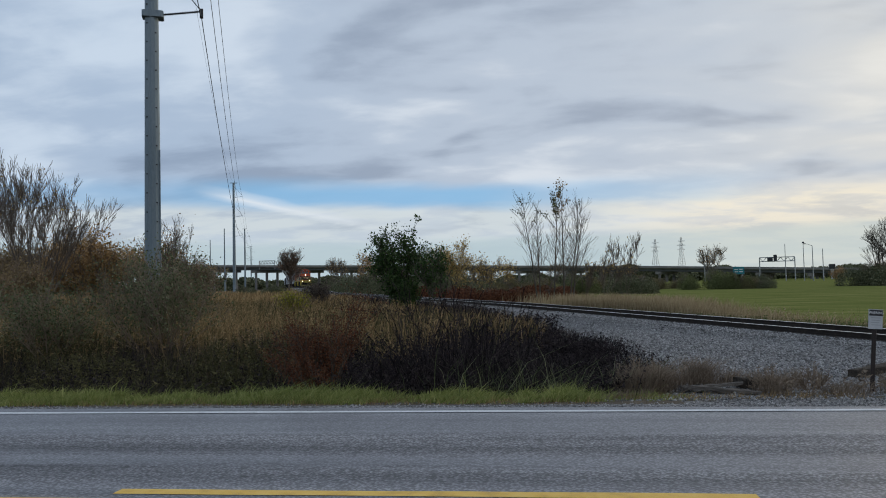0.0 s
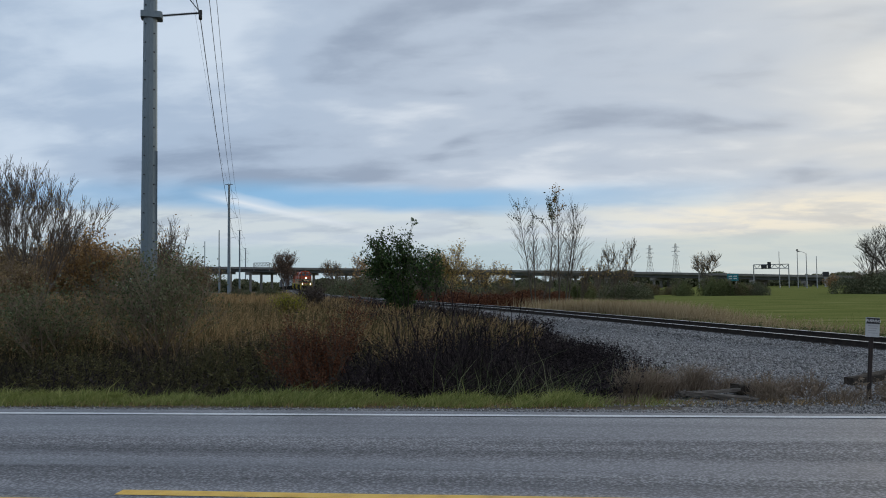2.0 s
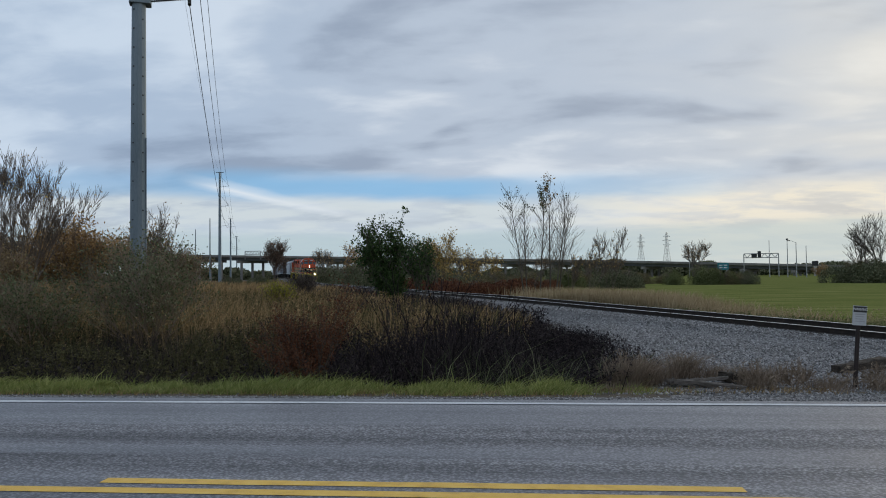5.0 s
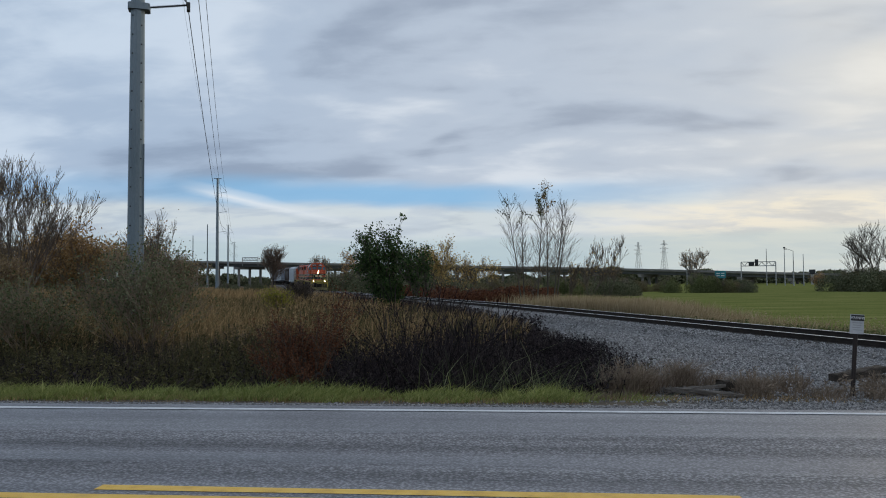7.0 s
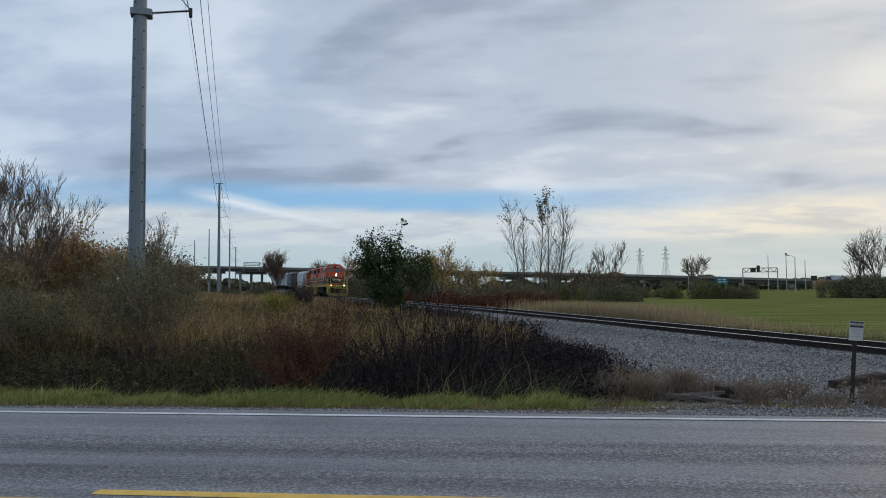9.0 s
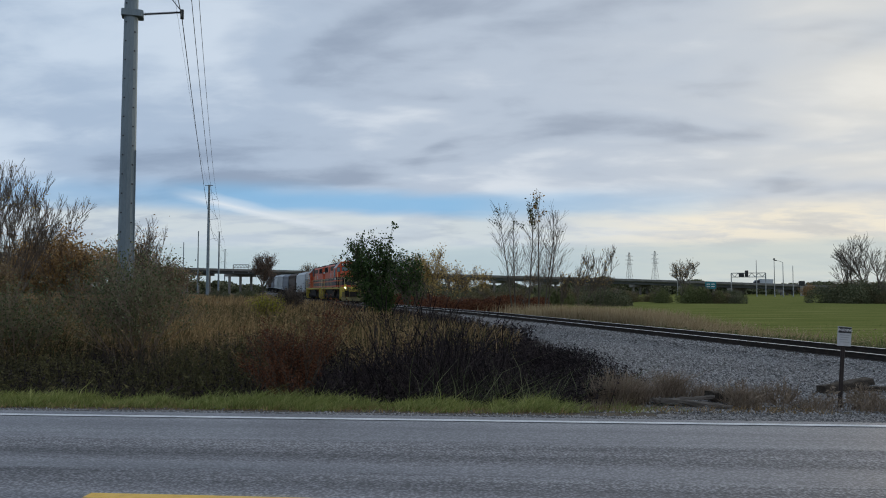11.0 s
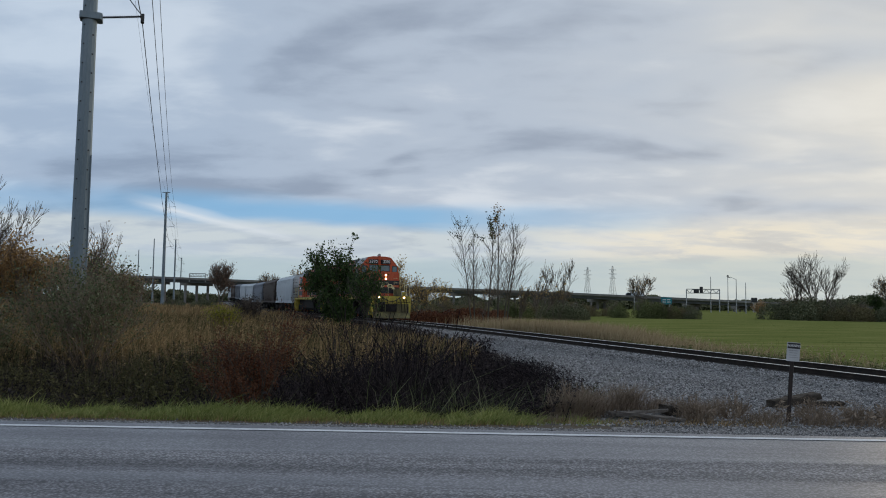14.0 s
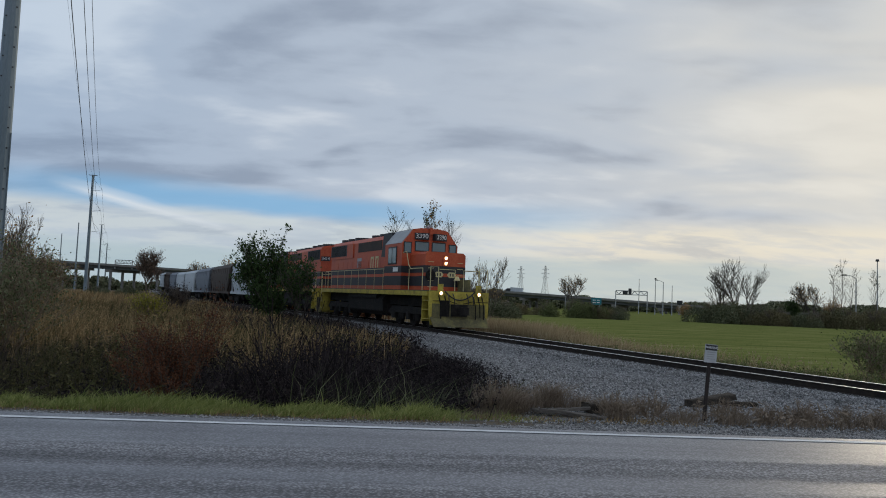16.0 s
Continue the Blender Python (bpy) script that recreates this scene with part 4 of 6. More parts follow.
        for q in (-10.4, -9.6):
            lg.box(q, q + 0.13, min(y0, y0 - 0.004), y1 + 0.004, 2.99, 3.62).box(q + 0.37, q + 0.5, min(y0, y0 - 0.004), y1 + 0.004, 2.99, 3.62).box(q + 0.13, q + 0.37, min(y0, y0 - 0.004), y1 + 0.004, 3.50, 3.62)
        part("lettering", lg, M["rail_paint"], hood, "large cream block lettering")
        part("plaque", Shape().box(-12.9, -12.1, y0, y1 + 0.002, 3.05, 3.6), M["roofgrey"], hood, "grey flag-shaped decal")
    for i, x in enumerate((-8.9, -10.3, -11.7, -14.6, -16.0, -17.4)):
        r = 0.55 if i < 3 else 0.66
        fan = part("roof_fan", Shape().tube([(x, 0, 4.78), (x, 0, 4.96)], [r, r], 18), M["black"], hood, "round black roof fan")
        part("fan_cap", Shape().tube([(x, 0, 4.96), (x, 0, 4.99)], [r * 0.5, r * 0.4], 12), M["grime_shade"], fan)
    part("exhaust_stack", Shape().box(-12.3, -11.7, -0.35, 0.35, 4.80, 4.98), M["grime_shade"], hood)
    # rear end number boards and lamp
    xr = -L + 0.80
    end_cap = Shape()
    ring = [(-L + 1.25, -1.02, 1.78), (xr, -0.45, 1.78), (xr, 0.45, 1.78), (-L + 1.25, 1.02, 1.78)]
    end_cap.prism(ring[::-1], (0, 0, 2.88))
    cap = part("hood_end", end_cap, M["orange"], hood, "tapered hood end")
    for z0, z1 in ((2.62, 2.97), (1.98, 2.46)):
        ring = [(-L + 1.25, -1.026, z0), (xr - 0.006, -0.456, z0), (xr - 0.006, 0.456, z0), (-L + 1.25, 1.026, z0)]
        part("stripe", Shape().prism(ring[::-1], (0, 0, z1 - z0)), M["black"], cap)
    slant = math.degrees(math.atan2(0.57, 0.45))
    for side in (-1, 1):
        at = pose(-L + 1.025 - 0.008, side * 0.745, 3.86, 0, 0, side * slant)
        nb = part("number_board", Shape().box(-0.34, 0.34, -0.012, 0.012, -0.16, 0.16), M["black"], cap, "black number board with white digits", at=at)
        text_mesh("digits", number, 0.30, M["lamp_board"], nb, pose(0, -0.018 if side < 0 else 0.018, 0, 90, 0, 0 if side < 0 else 180))
    for y in (-0.14, 0.14):
        part("rear_headlight", Shape().tube([(xr - 0.05, y, 4.30), (xr, y, 4.30)], 0.1, 12), M["roofgrey"], hood)
    # front platform fittings
    part("sand_box", Shape().box(-2.2, -1.5, 0.62, 1.02, 1.78, 2.35, bevel=0.05), M["dirty_yellow"], lo)
    part("brake_wheel", Shape().tube([(-2.28, -0.78, 2.5), (-2.22, -0.78, 2.5)], [0.26, 0.26], 14), M["grime_shade"], lo)
    part("bell", Shape().tube([(-2.0, 0.5, 2.3), (-2.0, 0.5, 2.5)], [0.16, 0.07], 10), M["rail_paint"], lo)
    for yy in (-0.62, -0.35, 0.35, 0.62):
        part("mu_hose", Shape().tube([(-0.58, yy, 1.66), (-0.44, yy, 1.5), (-0.42, yy + 0.04, 1.25), (-0.5, yy + 0.05, 1.15)], 0.026, 6), M["black"], lo)
    for side in (-1, 1):
        part("cut_lever", Shape().tube([(-0.5, side * 0.15, 1.2), (-0.45, side * 0.6, 1.32), (-0.45, side * 1.4, 1.30)], 0.018, 5), M["grime_shade"], lo)
        for k in range(5):
            part("nose_grab", Shape().tube([(-2.26, side * 0.92, 1.95 + 0.3 * k), (-2.26, side * 0.62, 1.95 + 0.3 * k)], 0.012, 4), M["rail_paint"], lo)
    # handrails
    for side in (-1, 1):
        y = side * 1.47
        for k in range(9):
            x = -7.0 - 1.39 * k
            part("stanchion", Shape().tube([(x, y, 1.55), (x, y, 2.86)], 0.011, 5), M["rail_paint"], lo)
        part("handrail", Shape().tube([(-6.9, y, 2.85), (-L + 1.7, y, 2.85)], 0.018, 5), M["rail_paint"], lo)
        for xx in (-3.3, -1.6):
            part("stanchion", Shape().tube([(xx, y, 1.55), (xx, y, 2.80)], 0.02, 5), M["rail_paint"], lo)
        part("handrail", Shape().tube([(-4.22, y, 3.62), (-3.75, y, 3.66), (-3.4, y, 3.0), (-3.15, y, 2.80), (-1.6, y, 2.80)], 0.02, 5), M["rail_paint"], lo)
        for end in (-0.70, -L + 0.70):
            part("stanchion", Shape().tube([(end, y * 0.99, 0.9), (end, y * 0.99, 2.85), (end - 0.02, y * 0.72, 2.86), (end - 0.02, y * 0.70, 1.75)], 0.022, 5), M["rail_paint"], lo)
            part("end_rail", Shape().tube([(end, y * 0.68, 2.75), (end, y * 0.15, 2.75), (end, y * 0.15, 1.78)], 0.018, 5), M["rail_paint"], lo)
    return lo


def make_hopper(paint, label):
    """Covered hopper; its leading end is at x = 0."""
    h = thing("hopper_car", label, "freight car", "hopper cars of the train")
    L = 17.6
    ring = half_ring([(1.50, 1.25), (1.58, 1.8), (1.60, 3.2), (1.50, 4.1), (1.12, 4.52), (0.5, 4.62)])
    n = len(ring)
    secs = []
    for x, low in ((-0.75, 3.1), (-0.95, 2.9), (-2.6, 1.25), (-L + 2.6, 1.25), (-L + 0.95, 2.9), (-L + 0.75, 3.1)):
        secs.append([(x, y, max(z, low)) for y, z in ring])
    sh = Shape()
    v = [p for s in secs for p in s]
    f = [(i * n + (j + 1) % n, i * n + j, (i + 1) * n + j, (i + 1) * n + (j + 1) % n) for i in range(len(secs) - 1) for j in range(n)]
    f += [tuple(range(n)), tuple(range((len(secs) - 1) * n, len(secs) * n))[::-1]]
    part("body", sh.add(v, f), M[paint], h)
    for side in (-1, 1):
        for k in range(11):
            x = -1.0 - (L - 2.0) * k / 10
            z0 = 1.3 if 2 < k < 8 or k in (2, 8) else 2.6
            part("rib", Shape().prism([(x - 0.03, side * 1.56, z0), (x + 0.03, side * 1.56, z0), (x + 0.03, side * 1.50, 4.1), (x - 0.03, side * 1.50, 4.1)], (0, side * 0.07, 0)), M[paint], h)
        part("side_sill", Shape().box(-L + 0.5, -0.5, min(side * 1.42, side * 1.62), max(side * 1.42, side * 1.62), 1.08, 1.34), M[paint], h)
        for x in (-0.62, -L + 0.62):
            part("end_post", Shape().box(x - 0.06, x + 0.06, side * 1.45 - 0.06, side * 1.45 + 0.06, 1.2, 4.2), M[paint], h)
    rung = Shape().box(-0.02, 0.02, -0.25, 0.25, 0.0, 0.03).mesh("rung", M["grime_shade"])
    for xx in (-0.55, -L + 0.55):
        ladder = part("ladder", Shape().box(xx - 0.02, xx + 0.02, -1.49, -1.45, 1.3, 4.1), M["grime_shade"], h)
        for k in range(8):
            part("rung", rung, None, ladder, at=pose(xx, -1.2, 1.4 + 0.36 * k))
    part("roof_walk", Shape().box(-L + 0.6, -0.6, -0.36, 0.36, 4.64, 4.72), M["grime_shade"], h)
    for k in range(3):
        x = -4.6 - 4.2 * k
        # dark colour on the chutes paints the shadow beneath the car
        part("hopper_chute", Shape().prism([(x - 1.4, -1.2, 1.25), (x + 1.4, -1.2, 1.25), (x + 0.35, -0.8, 0.45), (x - 0.35, -0.8, 0.45)], (0, 2.2, 0)), M["grime_shade"], h)
    part("centre_sill", Shape().box(-L, 0, -0.3, 0.3, 0.85, 1.15), M["grime_shade"], h)
    for x in (-2.0, -L + 2.0):
        f = Shape()
        for sgn in (-1, 1):
            y0, y1 = sorted((sgn * 0.95, sgn * 1.12))
            f.prism([(x - 1.3, y0, 0.35), (x - 1.2, y0, 0.62), (x - 0.4, y0, 0.82), (x + 0.4, y0, 0.82), (x + 1.2, y0, 0.62), (x + 1.3, y0, 0.35), (x + 0.4, y0, 0.28), (x - 0.4, y0, 0.28)][::-1], (0, y1 - y0, 0))
        part("truck_frame", f, M["grime_shade"], h)
        for d in (-0.89, 0.89):
            make_wheelset(h, x + d, 0.457, spin=False)
    return h


lead = make_locomotive("3390", True)
second = make_locomotive("3414", False)
cars = [make_hopper(p, l) for p, l in (
    ("cargrey", "pale grey covered hopper car behind the locomotives"),
    ("carbrown", "dark brown covered hopper car in the train"),
    ("carslate", "slate grey covered hopper car in the train"),
    ("cargrey", "pale grey covered hopper car in the train"),
    ("cargrey", "pale grey covered hopper car in the train"),
    ("carslate", "slate grey covered hopper car in the train"),
    ("carbrown", "dark brown covered hopper car in the train"),
    ("cargrey", "pale grey covered hopper car in the train"))]


def nose_at(t):
    """Metres of the lead locomotive's nose end along the track: it rolls at an even speed."""
    return -166.36 + 11.575 * t


def motions():
    times = [0.5 * i for i in range(33)]

    def rows(lag, turned):
        out = []
        for t in times:
            s = nose_at(t) - lag
            # the thing stands on its two trucks; its origin is the end at s
            sg = 1 if turned else -1
            x, y = on_track(s)
            xb, yb = on_track(s + sg * 17)
            slope = math.degrees(math.atan2(float(rail_z(s + sg * 3)) - float(rail_z(s + sg * 15)), 12))
            way = math.degrees(math.atan2(y - yb, x - xb))
            out.append((t, pose(float(x), float(y), float(rail_z(s + sg * 3)) + math.tan(radians(slope)) * 3, 0, -slope, way)))
        return out
    truck_rows = []
    for t in times:
        x = 52.5 + 12.7 * (16.0 - t)
        z = deck_z(x) - 0.55 + 0.02
        truck_rows.append((t, pose(x, 376 - 0.10 * max(0, x - 40), z, 0, -math.degrees(math.atan2(deck_z(x - 4) - deck_z(x + 4), 8)), 180)))
    walk(highway_truck, truck_rows)
    walk(lead, rows(0.0, False))
    walk(second, rows(19.9 + 19.7, True))
    lag = 19.95 + 19.9
    for c in cars:
        walk(c, rows(lag, False))
        lag += 17.9
    for w, x, r in WHEELS:
        sign = -1 if w.parent == second else 1
        turn = []
        for k in range(0, 481):
            t = k / 30
            a = math.degrees((nose_at(t) + 150) / r)
            turn.append((t, Matrix.Translation((x, 0, r)) @ Matrix.Rotation(sign * radians(a), 4, "Y")))
        walk(w, turn)


# plants
RNG = np.random.default_rng(7)


def blades(name, x, y, h, width, lean, mat_, z=None, wind=(0.5, 0.1)):
    """Grass blades that taper and bend, one per place given."""
    n = len(x)
    z = land(x, y) - 0.03 if z is None else z
    base = np.stack([x, y, z], -1)
    a = RNG.uniform(0, 6.2832, n)
    side = np.stack([np.cos(a), np.sin(a), 0 * a], -1) * (width * RNG.uniform(0.6, 1.4, n))[:, None]
    b = RNG.uniform(0, 6.2832, n)
    bend = np.stack([np.cos(b) + wind[0], np.sin(b) + wind[1], 0 * b], -1) * (lean * h * RNG.uniform(0.3, 1.2, n))[:, None]
    up = np.zeros((n, 3))
    up[:, 2] = h
    mid, tip = base + up * 0.55 + bend * 0.3, base + up * (1 - 0.1 * lean) + bend
    v = np.stack([base - side, base + side, mid - side * 0.7, mid + side * 0.7, tip], 1).reshape(-1, 3)
    o = np.arange(n)[:, None, None] * 5
    f = (o + np.array([[0, 1, 3], [0, 3, 2], [2, 3, 4]])[None]).reshape(-1, 3)
    return array_mesh(name, v, f, mat_)


def leaves(name, pos, size, mat_, long=1.0):
    """Small pointed leaves turned every way."""
    n = len(pos)
    d = RNG.normal(size=(n, 3))
    d /= np.linalg.norm(d, axis=1)[:, None]
    e = np.cross(d, RNG.normal(size=(n, 3)))
    e /= np.linalg.norm(e, axis=1)[:, None] + 1e-9
    s = (size * RNG.uniform(0.6, 1.4, n))[:, None]
    d, e = d * s * long, e * s * 0.5
    v = np.stack([pos - d, pos + e, pos + d, pos - e], 1).reshape(-1, 3)
    f = np.arange(n)[:, None] * 4 + np.array([[0, 1, 2, 3]])
    return array_mesh(name, v, f, mat_)


def weeds(name, x, y, h, mat_, leafy=6, leaf=0.07, z=None, spread=0.35):
    """Stalks with side leaves and ragged heads."""
    n = len(x)
    z = land(x, y) - 0.03 if z is None else z
    base = np.stack([x, y, z], -1)
    lean = np.stack([RNG.normal(0, spread, n), RNG.normal(0, spread, n), np.ones(n)], -1) * h[:, None]
    a = RNG.uniform(0, 6.2832, n)
    side = np.stack([np.cos(a), np.sin(a), 0 * a], -1) * 0.008
    tip = base + lean
    v1 = np.stack([base - side, base + side, tip], 1).reshape(-1, 3)
    f1 = np.arange(n)[:, None] * 3 + np.array([[0, 1, 2]])
    k = n * leafy
    w = np.repeat(np.arange(n), leafy)
    t = np.sqrt(RNG.uniform(0.12, 1.0, k))
    p = base[w] + lean[w] * t[:, None]
    d = RNG.normal(size=(k, 3)) * np.array([1, 1, 0.8]) * leaf * RNG.uniform(0.5, 1.8, k)[:, None]
    e = RNG.normal(size=(k, 3)) * leaf * 0.28
    v2 = np.stack([p - e, p + e, p + d], 1).reshape(-1, 3)
    f2 = 3 * n + np.arange(k)[:, None] * 3 + np.array([[0, 1, 2]])
    return array_mesh(name, np.concatenate([v1, v2]), np.concatenate([f1, f2]), mat_)


def stuff(name, me, label, category):
    return tagged(new(name, me), label, category, kind="stuff")


def grow(sh, tips, p, d, length, r, level, rnd, droop=0.0, kids=4, wild=0.35, thin=0.006, flare=0.85):
    """One limb and its branches, down to the twigs."""
    n = 4 if level > 1 else 3
    pts, rad = [p], [r]
    for i in range(n):
        d = (d + Vector((rnd.gauss(0, wild), rnd.gauss(0, wild), rnd.gauss(0, wild * 0.6) + 0.10 - droop)) * 0.35).normalized()
        p = p + d * (length / n)
        pts.append(p)
        rad.append(max(thin, r * (1 - 0.62 * (i + 1) / n)))
    sh.tube(pts, rad, 5 if r > 0.05 else 3, caps=False)
    if level == 0:
        tips += pts[1:]
        return
    for k in range(kids):
        t = rnd.uniform(0.3, 1.0)
        i = min(n - 1, int(t * n))
        q = pts[i].lerp(pts[i + 1], t * n - i)
        out = Vector((rnd.gauss(0, 1), rnd.gauss(0, 1), rnd.uniform(0.0, 0.9)))
        nd = (d * 0.9 + out.normalized() * flare).normalized()
        grow(sh, tips, q, nd, length * rnd.uniform(0.45, 0.68), max(thin, rad[i] * 0.55), level - 1, rnd, droop, kids, wild, thin, flare)
    grow(sh, tips, pts[-1], d, length * 0.55, rad[-1], level - 1, rnd, droop, kids, wild, thin, flare)


def make_tree(seed, name, label, category, h, stems=1, spread=0.25, level=3, kids=4, r=0.09, leaf=None, count=0, size=0.06, low=0.0,
              jitter=0.25, bark="bark", leaf_top=0.0, first=0.45, thin=0.007, wild=0.35, group="", flare=0.85):
    """A plant of one or several stems with its crown; its foot is at the origin."""
    rnd = random.Random(seed)
    t = thing(name, label, category, group)
    tips = []
    for k in range(stems):
        sh = Shape()
        a = 6.2832 * k / stems + rnd.uniform(-0.5, 0.5)
        s = spread * rnd.uniform(0.6, 1.2)
        d = Vector((math.cos(a) * s, math.sin(a) * s, 1)).normalized()
        foot = Vector((math.cos(a) * r * 1.5 * (stems > 1), math.sin(a) * r * 1.5 * (stems > 1), -0.1))
        hh = h * rnd.uniform(0.78, 1.0)
        grow(sh, tips, foot, d, hh * first, r * rnd.uniform(0.7, 1.0), level, rnd, 0.0, kids, wild, thin, flare)
        part("trunk" if stems == 1 else "stem", sh, M[bark], t)
    top = max(p.z for p in tips)
    f = h / top
    for o in t.children:
        o.data.transform(Matrix.Diagonal((f ** 0.5, f ** 0.5, f, 1)))
    if leaf and count:
        P = np.array([(p.x * f ** 0.5, p.y * f ** 0.5, p.z * f) for p in tips])
        P = P[P[:, 2] > max(low, leaf_top * h)]
        pick = RNG.integers(0, len(P), count)
        pos = P[pick] + RNG.normal(0, jitter, (count, 3))
        part("crown", leaves("crown", pos, size, M[leaf]), None, t)
    return t


def make_hedge(seed, name, label, w, h, leaf, count, size, group=""):
    """A rounded shrub leafed to the ground, in several uneven lobes."""
    rng = np.random.default_rng(seed)
    t = thing(name, label, "shrub", group)
    pos = []
    for k in range(7):
        cx, cy = rng.normal(0, w * 0.24), rng.normal(0, w * 0.24)
        rr, hh = w * rng.uniform(0.22, 0.36), h * rng.uniform(0.55, 1.0)
        d = rng.normal(size=(count // 7, 3))
        d /= np.linalg.norm(d, axis=1)[:, None]
        d *= rng.uniform(0.45, 1.05, len(d))[:, None] ** 0.6
        d[:, 2] = np.abs(d[:, 2])
        pos.append(d * (rr, rr, hh) + (cx, cy, 0))
    pos = np.concatenate(pos) + rng.normal(0, size * 0.6, (count // 7 * 7, 3))
    pos[:, 2] = np.maximum(pos[:, 2], 0.02)
    part("crown", leaves("crown", pos, size, M[leaf]), None, t)
    rnd, tips = random.Random(seed), []
    for k in range(5):
        sh = Shape()
        grow(sh, tips, Vector((rnd.uniform(-.3, .3) * w, rnd.uniform(-.3, .3) * w, -0.1)), Vector((rnd.gauss(0, .3), rnd.gauss(0, .3), 1)).normalized(), h * 0.62, 0.05, 2, rnd, 0.0, 4, 0.35, 0.012)
        part("stem", sh, M["twig"], t)
    return t


def put(ob, x, y, turn=0.0, size=1.0, sink=0.0):
    ob.matrix_basis = pose(x, y, float(land(x, y)) - sink, 0, 0, turn) @ Matrix.Scale(size, 4)
    return ob


def again(ob, x, y, turn=0.0, size=1.0, sink=0.0):
    c = copy_thing(ob, pose(0, 0, 0))
    return put(c, x, y, turn, size, sink)


# green verge along the road, in uneven leaning clumps
n = 74000
x, y = RNG.uniform(-13, 2.6, n), 10.45 + 1.40 * RNG.beta(1.5, 1.2, n)
tuft = np.sin(x * 6.3 + 2.2 * np.sin(x * 1.9) + 3 * np.sin(y * 3.1)) * np.sin(y * 6.1 + 1.7 * np.sin(x * 3.7))
clump = np.clip(0.5 + 0.30 * np.sin(x * 1.7 + 2 * np.sin(x * 0.53)) * np.sin(x * 0.71 + 1) + 0.40 * tuft, 0.03, 1.2)
h = (0.06 + 0.17 * RNG.random(n) ** 1.5) * (0.25 + 1.05 * clump) * (0.55 + 0.8 * (y - 10.35) / 1.5) * (1 - 0.45 * step(0.2, 2.6, x))
h = h * np.where(RNG.random(n) < 0.02, 1.7, 1.0)
front = 10.58 + 0.10 * np.sin(x * 1.1 + 0.6) + 0.07 * np.sin(x * 3.3) + 0.05 * np.sin(x * 7.7)
bare = np.sin(x * 0.83 + 4.0) * np.sin(x * 2.7 + 1.0) > 0.72
keep = (RNG.random(n) < 0.25 + clump) & (y > front + 0.35 * step(0.6, 2.4, x) + 0.35 * bare) & (RNG.random(n) > step(0.6, 2.8, x) * 0.85)
stuff("verge_grass", blades("verge_grass", x[keep], y[keep], h[keep], 0.007, 1.0, M["verge"]), "uneven fresh green grass verge along the road", "grass")
n = 16000
x, y = RNG.uniform(-60, -13, n), 10.55 + 1.35 * RNG.random(n)
stuff("verge_grass", blades("verge_grass", x, y, 0.08 + 0.15 * RNG.random(n), 0.010, 0.8, M["verge"]), "uneven fresh green grass verge along the road", "grass")
n = 15000
x, y = RNG.uniform(-13, 4.5, n), 10.42 + 1.5 * RNG.random(n)
ok = ((x < 0.9) | (y > 11.0)) & (RNG.random(n) < 0.45 + 0.5 * (np.sin(x * 0.83 + 4.0) * np.sin(x * 2.7 + 1.0) > 0.6))
x, y, n = x[ok], y[ok], ok.sum()
stuff("dry_verge_grass", blades("dry_verge_grass", x, y, 0.04 + 0.10 * RNG.random(n), 0.005, 1.0, M["tan"]), "dry straw mixed into the verge", "grass")

# ditch weeds, dark and tangled; their colour also holds the ditch's shade
n = 15000
x, y = RNG.uniform(-22, 1.3, n), RNG.uniform(11.9, 20.0, n)
edge = x < 1.2 - 0.03 * (y - 12) + 0.2 * np.sin(y * 3)
x, y = x[edge], y[edge]
lump = 0.75 + 0.25 * np.sin(x * 0.9 + 0.4) * np.cos(y * 0.8 + x * 0.3)
h = (0.75 + 0.55 * RNG.random(len(x))) * lump * (0.55 + 0.45 * step(11.8, 13.6, y))
h = h * (1 - 0.25 * step(-1.5, 1.2, x))
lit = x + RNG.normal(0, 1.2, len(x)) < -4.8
stuff("ditch_weeds", weeds("ditch_weeds", x[~lit], y[~lit], h[~lit] * 1.05, M["dusk"], 16, 0.034), "tangled purple-brown dead weeds filling the ditch, darkened for its shade", "weeds")
# the shade-dark colour again, chosen by place near the ditch bottom
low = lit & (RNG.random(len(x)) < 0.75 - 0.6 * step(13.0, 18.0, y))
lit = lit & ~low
stuff("ditch_weeds", weeds("ditch_weeds", x[low], y[low], h[low], M["dusk"], 16, 0.03), "tangled dead weeds in the bottom of the ditch, darkened for its shade", "weeds")
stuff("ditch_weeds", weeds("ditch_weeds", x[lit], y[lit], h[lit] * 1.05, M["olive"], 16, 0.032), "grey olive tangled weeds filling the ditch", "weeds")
n = 8000
x, y = RNG.uniform(-24, -3.5, n), RNG.uniform(15.5, 22.5, n)
lump = 0.7 + 0.3 * np.sin(x * 1.3 + 2) * np.cos(y * 0.9)
stuff("ditch_grass", blades("ditch_grass", x, y, (0.7 + 0.6 * RNG.random(n)) * lump, 0.008, 0.5, M["olive"]), "olive and straw coloured rank grass in the ditch", "grass")
n = 1500
x, y = RNG.normal(-0.1, 0.7, n), RNG.normal(12.9, 0.45, n)
stuff("ditch_grass", blades("ditch_grass", x, y, 0.55 + 0.6 * RNG.random(n), 0.006, 0.9, M["leaf_grey"]), "drooping grey-green grass tussock in the ditch", "grass")

